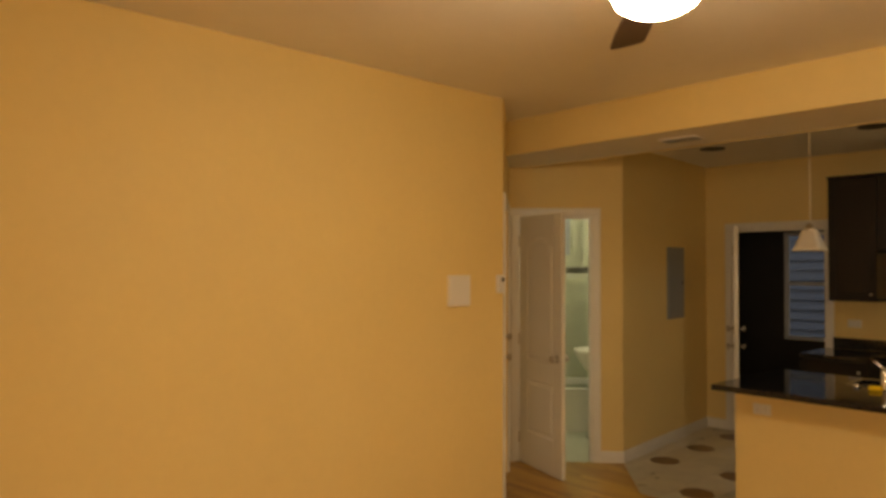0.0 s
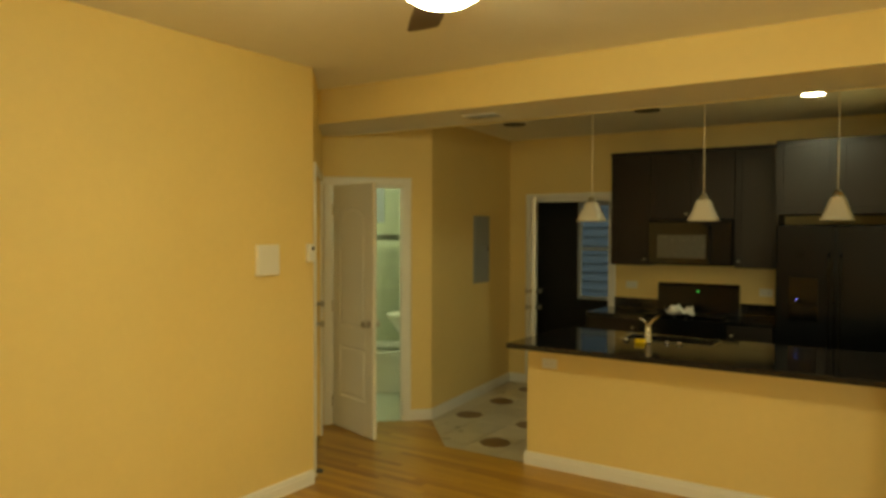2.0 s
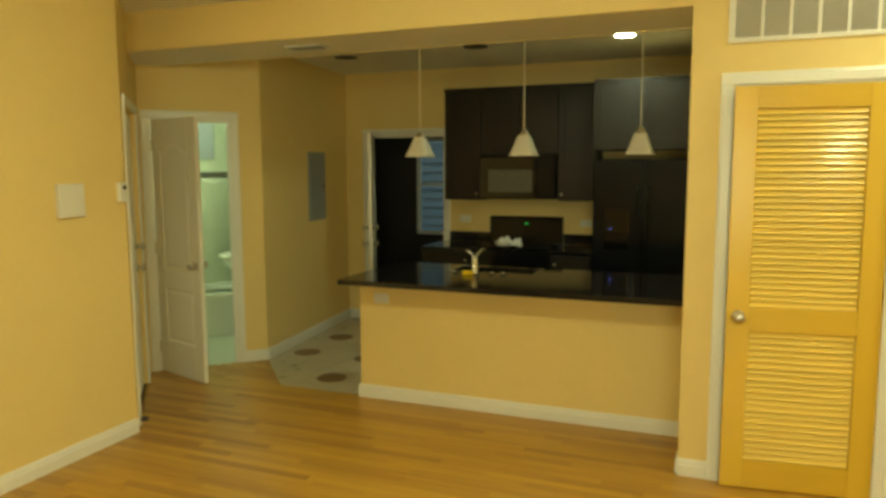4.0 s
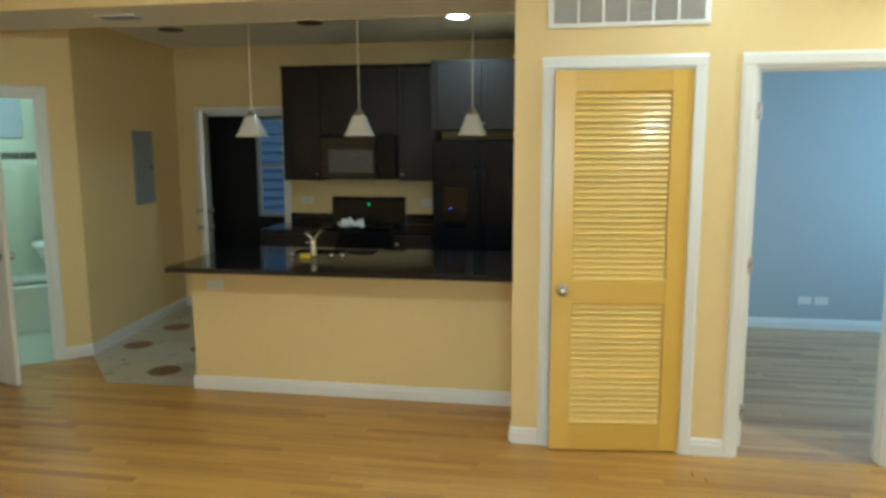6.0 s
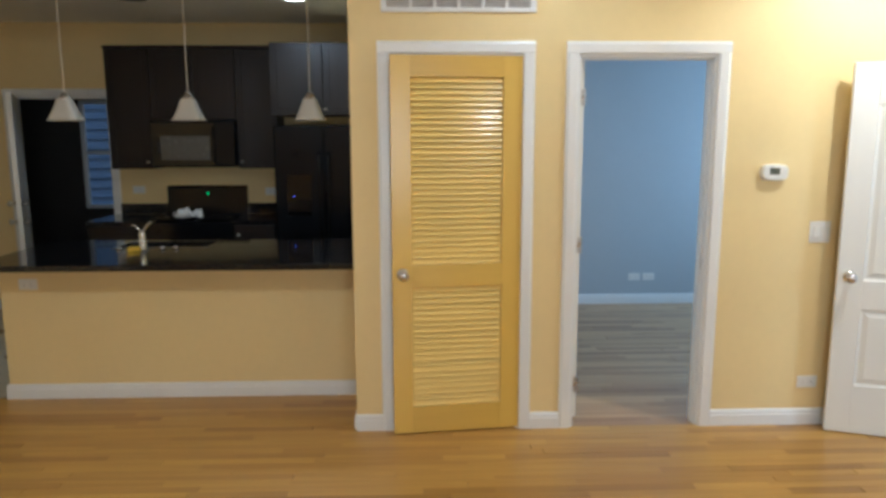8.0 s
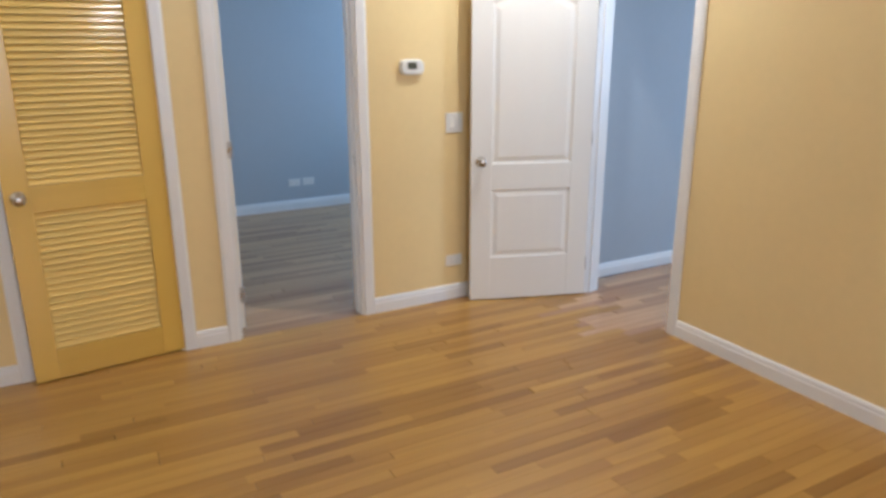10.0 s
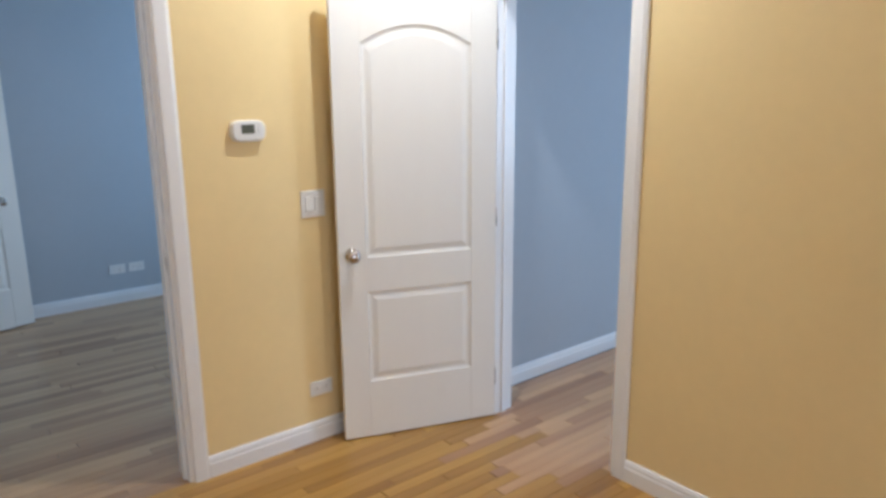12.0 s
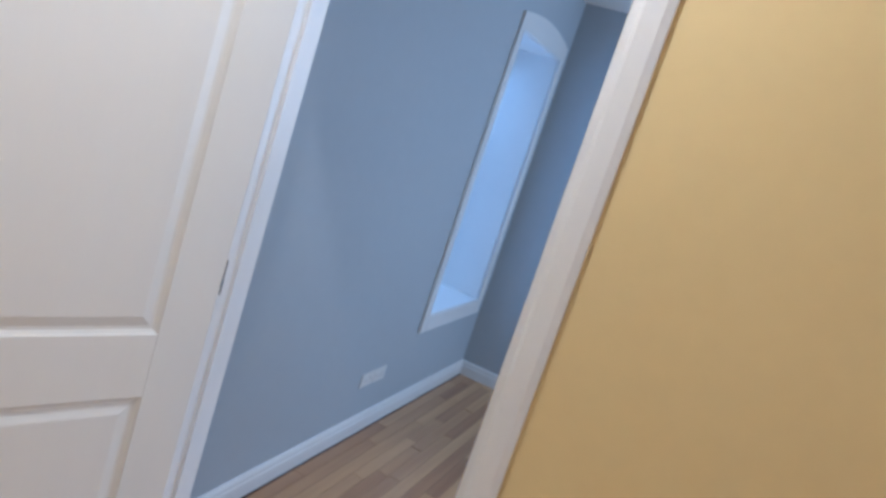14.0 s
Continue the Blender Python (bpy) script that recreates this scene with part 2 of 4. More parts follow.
def lathe(profile, steps=32, bm=None, m=Matrix()):
    """A body of revolution about z from (radius, height) pairs."""
    bm = bm or bmesh.new()
    rings = []
    for r, z in profile:
        if r < 1e-5:
            rings.append([bm.verts.new(m @ Vector((0, 0, z)))])
        else:
            rings.append([bm.verts.new(m @ Vector((r * math.cos(2 * math.pi * k / steps), r * math.sin(2 * math.pi * k / steps), z))) for k in range(steps)])
    for a, b in zip(rings, rings[1:]):
        for k in range(steps):
            q = (k + 1) % steps
            if len(a) == 1 and len(b) == 1:
                continue
            if len(a) == 1:
                bm.faces.new((a[0], b[k], b[q]))
            elif len(b) == 1:
                bm.faces.new((a[k], b[0], a[q]))
            else:
                bm.faces.new((a[k], b[k], b[q], a[q]))
    return bm


def tube(points, radius, steps=12, bm=None):
    """A round bar along a line of points."""
    bm = bm or bmesh.new()
    pts = [Vector(p) for p in points]
    rings = []
    for i, p in enumerate(pts):
        d = (pts[min(i + 1, len(pts) - 1)] - pts[max(i - 1, 0)]).normalized()
        q = d.to_track_quat("Z", "Y")
        rings.append([bm.verts.new(p + q @ Vector((radius * math.cos(2 * math.pi * k / steps), radius * math.sin(2 * math.pi * k / steps), 0))) for k in range(steps)])
    for a, b in zip(rings, rings[1:]):
        for k in range(steps):
            bm.faces.new((a[k], a[(k + 1) % steps], b[(k + 1) % steps], b[k]))
    bm.faces.new(rings[0][::-1])
    bm.faces.new(rings[-1])
    return bm


def rail(profile, p, q, up=(0, 0, 1), out=None, bm=None):
    """A straight moulding from p to q; profile in (out, up) pairs."""
    bm = bm or bmesh.new()
    p, q, up, out = Vector(p), Vector(q), Vector(up), Vector(out)
    a = [bm.verts.new(p + out * u + up * v) for u, v in profile]
    b = [bm.verts.new(q + out * u + up * v) for u, v in profile]
    bm.faces.new(a[::-1])
    bm.faces.new(b)
    for i in range(len(profile)):
        j = (i + 1) % len(profile)
        bm.faces.new((a[i], a[j], b[j], b[i]))
    return bm


BASE = [(0, 0), (0.016, 0), (0.016, 0.060), (0.012, 0.068), (0.012, 0.078), (0.007, 0.090), (0, 0.094)]


def baseboard(p, q, out, mat=WHITE):
    tagged(part("baseboard", rail(BASE, (*p, 0.0005), (*q, 0.0005), out=(*out, 0)), mat), "white painted moulded wooden baseboard along the wall", "baseboard", kind="structure")


def structure(name, bm, mat, label, category):
    return tagged(part(name, bm, mat), label, category, kind="structure")


CASE = [(0, 0), (0.013, 0), (0.016, 0.008), (0.018, 0.046), (0.012, 0.062), (0, 0.062)]


def casing(name, a, b, top, out, label="white painted moulded door casing", mat=WHITE):
    """Trim round a doorway between plan points a and b, on the side that out points to."""
    a, b, o = Vector((*a, 0)), Vector((*b, 0)), Vector((*out, 0))
    d = (b - a).normalized()
    ob = thing(name, Matrix(), label, "door casing", kind="structure")
    z = Vector((0, 0, 1))
    part("left_casing", rail(CASE, a + z * 0.0005, a + z * top, up=-d, out=o), mat, ob)
    part("right_casing", rail(CASE, b + z * 0.0005, b + z * top, up=d, out=o), mat, ob)
    part("head_casing", rail(CASE, a - d * 0.062 + z * top, b + d * 0.062 + z * top, up=z, out=o), mat, ob)
    return ob


def jamb(a, b, top, depth, into, mat=WHITE):
    """The lining of a doorway, from the face at a, b through the wall."""
    a, b, i = Vector((*a, 0)), Vector((*b, 0)), Vector((*into, 0))
    d = (b - a).normalized()
    ob = thing("door_jamb", Matrix(), "white painted wooden door jamb with stops", "door jamb", kind="structure")
    z = Vector((0, 0, 1))
    lin = [(0.002, 0), (depth - 0.002, 0), (depth - 0.002, 0.018), (depth * 0.6, 0.018), (depth * 0.6, 0.028), (depth * 0.6 - 0.03, 0.028), (depth * 0.6 - 0.03, 0.018), (0.002, 0.018)]
    part("side_lining", rail(lin, a + z * 0.0005, a + z * (top - 0.018), up=d, out=i), mat, ob)
    part("side_lining", rail(lin, b + z * 0.0005, b + z * (top - 0.018), up=-d, out=i), mat, ob)
    part("head_lining", rail(lin, a + z * top, b + z * top, up=-z, out=i), mat, ob)
    return ob


def knob_mesh():
    return lathe([(0.0, 0), (0.032, 0), (0.032, 0.004), (0.026, 0.008), (0.012, 0.012), (0.012, 0.03), (0.02, 0.034), (0.027, 0.042), (0.028, 0.05), (0.023, 0.06), (0.012, 0.064), (0, 0.065)], 28)


def add_knob(parent, place, facing, label="satin nickel door knob"):
    k = part("door_knob", knob_mesh(), NICKEL, parent, label, smooth=True)
    k.matrix_parent_inverse = Matrix()
    k.matrix_basis = Matrix.Translation(place) @ Vector(facing).to_track_quat("Z", "Y").to_matrix().to_4x4()
    return k


def add_hinge_leaf(parent, z, t):
    """A hinge leaf let into the hinge edge of a door of thickness t, with its three screws."""
    leaf = part("hinge_leaf", box(-0.0018, 0.0006, 0.003, t - 0.005, z - 0.045, z + 0.045, 0.0006), NICKEL, parent, "satin nickel hinge leaf")
    for k in (-1, 0, 1):
        sc = part("screw", lathe([(0, 0.0008), (0.003, 0.0006), (0.0036, 0)], 10), NICKEL, leaf)
        sc.matrix_basis = Matrix.Translation((-0.0018, t * (0.42 + 0.12 * k * k), z + 0.028 * k)) @ Vector((-1, 0, 0)).to_track_quat("Z", "Y").to_matrix().to_4x4()


def add_hinge(parent, place, leaf=(1, 0, 0), mat=NICKEL):
    """A butt hinge: a knuckle and one leaf along the given way."""
    bm = tube([(0, 0, -0.045), (0, 0, 0.045)], 0.0078, 12)
    lv = Vector(leaf)
    c = lv * 0.016
    add_box(bm, min(0, c.x * 2) - 0.0012, max(0, c.x * 2) + 0.0012, min(0, c.y * 2) - 0.0012, max(0, c.y * 2) + 0.0012, -0.044, 0.044)
    h = part("hinge", bm, mat, parent, "satin nickel butt hinge")
    h.matrix_basis = Matrix.Translation(place)
    return h


# ---- the setting ----
TOP, SOFFIT, KTOP, DOOR, DOOR_S = 2.71, 2.455, 2.65, 2.055, 2.022
WL = "yellow painted plaster wall"
W = 0.12
# closet wall with two doorways
C0, C1 = -0.035, -0.735
B0, B1 = -1.022, -1.765
bm = box(0, W, 0.172, C0, 0, TOP)
add_box(bm, 0, W, C1, B0, 0, TOP)
add_box(bm, 0, W, B1, -3.15, 0, TOP)
add_box(bm, 0, W, C0, C1, DOOR, TOP)
add_box(bm, 0, W, B0, B1, DOOR, TOP)
structure("wall_east", bm, YELLOW, WL + " with two doorways", "wall")
# wall with the side room's doorway
D0, D1 = -1.075, -0.326
RY = -3.15
bm = box(-6.6, D0, RY, RY - W, 0, TOP)
add_box(bm, D1, 0, RY, RY - W, 0, TOP)
add_box(bm, D0, D1, RY, RY - W, DOOR_S, TOP)
structure("wall_south", bm, YELLOW, WL + " with an open doorway", "wall")
LY = 3.385
structure("wall_north", prism([(-6.6, LY), (-0.57, LY), (-0.70, LY + 0.13), (-6.6, LY + 0.13)], 0, TOP), YELLOW, WL, "wall")
# unseen wall; its opening is assumed, in front of it hangs the added fill
bm = box(-6.72, -6.6, RY, -1.9, 0, TOP)
add_box(bm, -6.72, -6.6, 0.1, LY, 0, TOP)
add_box(bm, -6.72, -6.6, -1.9, 0.1, 0, 0.8)
add_box(bm, -6.72, -6.6, -1.9, 0.1, 2.2, TOP)
structure("wall_west", bm, YELLOW, WL + " with a wide window opening", "wall")
# entry wall, slanting, with the flat's front door
E0, E1 = Vector((-0.57, LY)), Vector((0.50, 4.307))
ed = (E1 - E0).normalized()
en = Vector((ed.y, -ed.x))
def along_entry(s, o=0.0):
    p = E0 + ed * s + en * o
    return (p.x, p.y)
ELEN = (E1 - E0).length
bm = prism([along_entry(0), along_entry(0.17), along_entry(0.17, -0.12), along_entry(0, -0.12)], 0, TOP)
prism([along_entry(1.08), along_entry(ELEN + 0.1), along_entry(ELEN + 0.1, -0.12), along_entry(1.08, -0.12)], 0, TOP, bm)
prism([along_entry(0.17), along_entry(1.08), along_entry(1.08, -0.12), along_entry(0.17, -0.12)], DOOR, TOP, bm)
structure("wall_entry", bm, YELLOW, WL + " round the entry door", "wall")
# bathroom wall at forty-five degrees
O = Vector((1.17, 3.637))
u, v = Vector((-0.70711, 0.70711)), Vector((0.70711, 0.70711))
def bath(a, b):
    p = O + u * a + v * b
    return (p.x, p.y)
P0, P1 = 0.245, 0.875
bm = prism([bath(0, 0), bath(P0, 0), bath(P0, 0.11), bath(0.0, 0.11)], 0, TOP)
prism([bath(P1, 0), bath(1.02, 0), bath(1.02, 0.11), bath(P1, 0.11)], 0, TOP, bm)
prism([bath(P0, 0), bath(P1, 0), bath(P1, 0.11), bath(P0, 0.11)], DOOR, TOP, bm)
structure("wall_bathroom", bm, YELLOW, WL + " with the bathroom doorway", "wall")
# kitchen walls
K0, K1 = (1.17, 3.637), (3.0, 3.84)
structure("wall_kitchen_north", prism([K0, K1, (3.0, 3.96), (1.25, 3.76)], 0, TOP), YELLOW, WL, "wall")
G0, G1 = 3.575, 2.69
KX = 3.0
bm = box(KX, KX + W, 4.0, G0, 0, TOP)
add_box(bm, KX, KX + W, G1, -0.9, 0, TOP)
add_box(bm, KX, KX + W, G0, G1, 2.0, TOP)
structure("wall_kitchen_east", bm, YELLOW, WL + " behind the kitchen cabinets", "wall")
structure("wall_closet_back", box(W, KX, 0.172, 0.06, 0, TOP), YELLOW, WL + " beside the refrigerator", "wall")
# ceilings
structure("ceiling", box(-6.72, 0, RY - W, 4.6, TOP, TOP + 0.1), CEIL, "white painted plaster ceiling", "ceiling")
bm = prism([(0.0, 0.172), (0.615, 0.172), (0.615, 4.19), (0.45, 4.36), (0.0, 3.878)], SOFFIT + 0.004, TOP - 0.002)
structure("ceiling_soffit", bm, CEIL, "lowered white plaster soffit", "ceiling")
structure("wall_header", prism([(-0.012, 0.172), (-0.002, 0.172), (-0.002, 3.88), (-0.012, 3.88)], SOFFIT, TOP), YELLOW, "yellow painted header beam above the counter", "wall")
structure("wall_header_back", box(0.617, 0.625, 0.172, 4.18, SOFFIT, TOP), YELLOW, "yellow painted back face of the beam", "wall")
structure("ceiling_kitchen", box(0.626, KX, -0.9, 4.1, KTOP, KTOP + 0.05), CEIL, "white painted kitchen ceiling", "ceiling")
# floors under the boards and tiles
structure("floor", prism([(-6.72, RY - W), (0.57, RY - W), (0.57, 3.1), (1.14, 3.637), (0.4, 4.5), (-6.72, 4.5)], -0.12, -0.011), SUBFLOOR, "oak strip floor with a satin varnish", "floor")

for p, q, o in (((0, 0.172), (0, C0 + 0.062), (-1, 0)), ((0, C1 - 0.062), (0, B0 + 0.062), (-1, 0)), ((0, B1 - 0.062), (0, RY), (-1, 0)),
                ((-6.6, RY), (D0 - 0.062, RY), (0, 1)), ((D1 + 0.062, RY), (0, RY), (0, 1)), ((-6.6, LY), (-0.57, LY), (0, -1)),
                ((0.016, 0.172), (W, 0.172), (0, 1)),
                (bath(0, 0), bath(P0 - 0.062, 0), (-v.x, -v.y)), (K0, K1, (0.11, -0.99)), ((KX, 3.84), (KX, G0 + 0.062), (-1, 0))):
    baseboard(p, q, o)

casing("casing_closet", (0, C0), (0, C1), DOOR, (-1, 0))
casing("casing_bedroom", (0, B0), (0, B1), DOOR, (-1, 0))
casing("casing_side_room", (D0, RY), (D1, RY), DOOR_S, (0, 1))
casing("casing_bathroom", bath(P0, 0), bath(P1, 0), DOOR, (-v.x, -v.y))
casing("casing_entry", along_entry(0.17), along_entry(1.08), DOOR, (en.x, en.y))
casing("casing_kitchen", (KX, G0), (KX, G1), 2.0, (-1, 0))
jamb((0, C0), (0, C1), DOOR, W, (1, 0))
jamb((0, B0), (0, B1), DOOR, W, (1, 0))
jamb((D0, RY), (D1, RY), DOOR_S, W, (0, -1))
jamb(bath(P0, 0), bath(P1, 0), DOOR, 0.11, (v.x, v.y))
jamb((KX, G0), (KX, G1), 2.0, W, (1, 0))

# ---- bedroom behind the closet wall ----
BW = "grey-blue painted bedroom wall"
bm = box(2.93, 3.1, -0.91, -4.3, 0, 2.5)
structure("wall_bedroom_east", bm, BLUE, BW, "wall")
bm = box(W + 0.003, 3.0, -0.90, -0.82, 0, 2.5)
structure("wall_bedroom_north", bm, BLUE, BW, "wall")
bm = box(W, W + 0.004, -0.9, B0, 0, 2.5)
add_box(bm, W, W + 0.004, B1, -4.2, 0, 2.5)
add_box(bm, W, W + 0.004, B0, B1, DOOR, 2.5)
structure("wall_bedroom_west", bm, BLUE, BW, "wall")
bm = box(W + 0.004, 1.0, -4.2, -4.3, 0, 2.5)
add_box(bm, 2.2, 3.0, -4.2, -4.3, 0, 2.5)
add_box(bm, 1.0, 2.2, -4.2, -4.3, 0, 0.9)
add_box(bm, 1.0, 2.2, -4.2, -4.3, 2.3, 2.5)
structure("wall_bedroom_south", bm, BLUE, BW + " with a window opening", "wall")
structure("ceiling_bedroom", box(W, 3.1, -0.82, -4.3, 2.5, 2.6), CEIL, "white bedroom ceiling", "ceiling")
structure("floor_bedroom", box(W * 0.5, 3.1, -0.8, -4.3, -0.12, -0.011), SUBFLOOR, "oak strip bedroom floor", "floor")
baseboard((2.93, -0.9), (2.93, -4.2), (-1, 0))
baseboard((W + 0.1, -0.90), (2.93, -0.90), (0, -1))

# ---- side room ----
SX, SY = -0.136, -6.03
WY0, WY1, WZ0, WZ1 = -5.14, -5.88, 0.53, 2.03
bm = box(SX, SX + 0.44, RY - W, WY0, 0, 2.4)
add_box(bm, SX, SX + 0.44, WY1, SY, 0, 2.4)
add_box(bm, SX, SX + 0.44, WY0, WY1, 0, WZ0)
add_box(bm, SX, SX + 0.44, WY0, WY1, WZ1, 2.4)
structure("wall_side_room_east", bm, BLUE, "grey-blue painted side room wall with a deep window", "wall")
bm = box(-3.4, SX, SY, SY - 0.1, 0, 2.4)
structure("wall_side_room_south", bm, BLUE, "grey-blue painted side room wall", "wall")
structure("wall_side_room_west", box(-3.5, -3.4, RY - W, SY, 0, 2.4), BLUE, "grey-blue painted side room wall", "wall")
bm = box(-3.4, D0, RY - W, RY - W - 0.004, 0, 2.4)
add_box(bm, D1, SX, RY - W, RY - W - 0.004, 0, 2.4)
add_box(bm, D0, D1, RY - W, RY - W - 0.004, DOOR_S, 2.4)
structure("wall_side_room_north", bm, BLUE, "grey-blue painted side room wall", "wall")
structure("ceiling_side_room", box(-3.5, SX + 0.44, RY - W, SY - 0.1, 2.4, 2.5), CEIL, "white side room ceiling", "ceiling")
structure("floor_side_room", box(-3.5, SX, RY - W * 0.5, SY, -0.12, -0.011), SUBFLOOR, "oak strip side room floor", "floor")
baseboard((SX, RY - W), (SX, SY), (-1, 0))
baseboard((-3.4, SY), (SX, SY), (0, 1))

# ---- doors ----


def prism_xz(points, y0, y1, bm=None):
    bm = bm or bmesh.new()
    a = [bm.verts.new((x, y0, z)) for x, z in points]
    b = [bm.verts.new((x, y1, z)) for x, z in points]
    bm.faces.new(a)
    bm.faces.new(b[::-1])
    for i in range(len(points)):
        j = (i + 1) % len(points)
        bm.faces.new((a[i], b[i], b[j], a[j]))
    return bm


def panel_outline(x0, x1, z0, z1, rise, inset):
    """The outline of a panel, its head a flat arch that rises at the middle."""
    x0, x1, z0, z1 = x0 + inset, x1 - inset, z0 + inset, z1 - inset
    pts = [(x0, z0), (x1, z0)]
    for k in range(17):
        f = k / 16
        pts.append((x1 + (x0 - x1) * f, z1 + rise * 4 * f * (1 - f)))
    return pts


def panel_door(name, m, w, h, t, panels, label, group="", mat=None, knob_side=0.06, knob_z=0.875, knob=True, stile=0.125):
    """A moulded panel door. Local x from the hinge, y through the thickness, z up."""
    mat = mat or DOORWHITE
    ob = thing(name, m, label, "door", group)
    bm = bmesh.new()
    add_box(bm, 0, stile, 0, t, 0, h, 0.002)
    add_box(bm, w - stile, w, 0, t, 0, h, 0.002)
    last = 0.0
    for z0, z1, rise in panels:
        add_box(bm, stile, w - stile, 0, t, last, z0)
        last = z1 if not rise else None
        if rise:
            head = panel_outline(stile, w - stile, z0, z1, rise, 0)[2:]
            prism_xz([(w - stile, h), (w - stile, z1)] + head[1:] + [(stile, h)], 0, t, bm)
    if last is not None:
        add_box(bm, stile, w - stile, 0, t, last, h)
    part("slab", bm, mat, ob)
    for z0, z1, rise in panels:
        for face, way in ((0, 1), (t, -1)):
            bm = bmesh.new()
            loops = []
            for inset, deep in ((0, 0.0), (0.005, 0.004), (0.012, 0.0075), (0.020, 0.0075), (0.042, 0.0016), (0.046, 0.0012)):
                loops.append([bm.verts.new((x, face + way * deep, z)) for x, z in panel_outline(stile, w - stile, z0, z1, rise, inset)])
            for a, b in zip(loops, loops[1:]):
                for i in range(len(a)):
                    j = (i + 1) % len(a)
                    bm.faces.new((a[i], a[j], b[j], b[i]))
            bm.faces.new(loops[-1])
            part("panel", bm, mat, ob)
    if knob:
        add_knob(ob, (w - knob_side, 0, knob_z), (0, -1, 0))
        add_knob(ob, (w - knob_side, t, knob_z), (0, 1, 0))
    for z in (0.2, h / 2, h - 0.2):
        add_hinge(ob, (-0.005, -0.002, z), (0, 1, 0))
        add_hinge_leaf(ob, z, t)
    return ob


def turned(origin, degrees):
    return Matrix.Translation(origin) @ Matrix.Rotation(radians(degrees), 4, "Z")


TWO = ((0.27, 0.70, 0), (0.855, 1.775, 0.075))
# side room door, swung back towards the thermostat wall; front face towards the room
hx, hy, fx, fy = -0.352, -3.118, -0.108, -2.428
ang = math.degrees(math.atan2(fy - hy, fx - hx))
panel_door("panel_door", Matrix(), 0.748, 1.995, 0.035, TWO, "white two-panel arch-top door standing open against the wall").matrix_world = turned((hx + 0.026, hy - 0.031, 0.008), ang)
# bathroom door, swung out into the hall
bh = Vector(bath(P1 - 0.02, -0.012))
bf = Vector((0.40, 3.733))
ang = math.degrees(math.atan2(bf.y - bh.y, bf.x - bh.x))
panel_door("bathroom_door", turned((bh.x, bh.y, 0.008), ang), 0.61, 2.03, 0.035, TWO, "white two-panel bathroom door standing half open", stile=0.11, knob_z=0.91)
# bedroom door, folded back into the bedroom
panel_door("bedroom_door", turned((0.128, B0 - 0.065, 0.008), 0), 0.72, 2.03, 0.035, TWO, "white bedroom door standing open inside the bedroom")
# a further door inside the bedroom
panel_door("bedroom_closet_door", turned((2.62, -0.99, 0.008), math.degrees(math.atan2(-0.67, 0.17))), 0.69, 2.03, 0.035, TWO, "white door ajar at the far end of the bedroom", knob_side=0.11)
# entry door, shut
ent = thing("entry_door", Matrix(), "white flush entry door with deadbolt, shut", "door")
p0, p1 = along_entry(0.19, -0.03), along_entry(1.06, -0.03)
q0, q1 = along_entry(0.19, -0.07), along_entry(1.06, -0.07)
part("slab", prism([p0, p1, q1, q0], 0.008, 2.035), DOORWHITE, ent)
for z, s in ((0.92, 0.99), (1.08, 0.99)):
    add_knob(ent, (*along_entry(s, -0.03), z), (en.x, en.y, 0), "satin nickel knob" if z < 1 else "satin nickel deadbolt turn")
for z in (0.25, 1.05, 1.85):
    add_hinge(ent, (*along_entry(0.185, -0.024), z), (ed.x, ed.y, 0))
stop = thing("door_stop", Matrix.Translation((*along_entry(0.06, 0.018), 0.06)), "small dark rubber door stop at the skirting", "door stop")
part("stop_body", lathe([(0, 0), (0.014, 0), (0.016, 0.03), (0.012, 0.045), (0, 0.046)], 16), DARKHOLE, stop).matrix_basis = Vector((en.x, en.y, 0)).to_track_quat("Z", "Y").to_matrix().to_4x4()
# kitchen back door, open towards the room
kh = Vector((KX - 0.005, G0 - 0.02))
ang = math.degrees(math.atan2(3.225 - kh.y, 2.30 - kh.x))
kd = panel_door("kitchen_back_door", turned((kh.x, kh.y, 0.008), ang), 0.76, 1.985, 0.04, TWO, "white back door standing open into the kitchen", knob_side=0.055, knob_z=0.90)
add_knob(kd, (0.705, 0, 1.06), (0, -1, 0), "brass deadbolt")
add_knob(kd, (0.705, 0.04, 1.06), (0, 1, 0), "brass deadbolt")


def louvre_door(m):
    """A pine closet door with two fields of slanting slats."""
    w, h, t = 0.70, 2.035, 0.032
    ob = thing("louvre_door", m, "varnished pine louvred closet door, slightly ajar", "door")
    sw = 0.105
    for x0 in (0, w - sw):
        part("stile", box(x0, x0 + sw, 0, t, 0, h, 0.002, 2), PINE_V, ob)
    for z0, z1 in ((0, 0.15), (0.822, 0.945), (1.925, h)):
        bm = box(sw, w - sw, 0.0006, t - 0.0006, z0, z1, 0.001)
        part("rail", bm, PINE_RAIL, ob)
    bm = box(-(w - 2 * sw) / 2, (w - 2 * sw) / 2, -0.003, 0.003, -0.0158, 0.0158, 0.002, 2)
    me = finish("slat", bm, PINE_SLAT)
    for z0, z1, n in ((0.15, 0.822, 21), (0.945, 1.925, 32)):
        for k in range(n):
            s = new("slat", me)
            s.parent = ob
            s.matrix_basis = Matrix.Translation((w / 2, t / 2, z0 + (z1 - z0) * (k + 0.5) / n)) @ Matrix.Rotation(radians(29.5 + 0.25 * math.sin(k * 2.3)), 4, "X")
    add_knob(ob, (w - 0.055, t, 0.895), (0, 1, 0))
    for z in (0.2, 1.02, 1.83):
        add_hinge(ob, (-0.004, t, z), (0, -1, 0))
    return ob


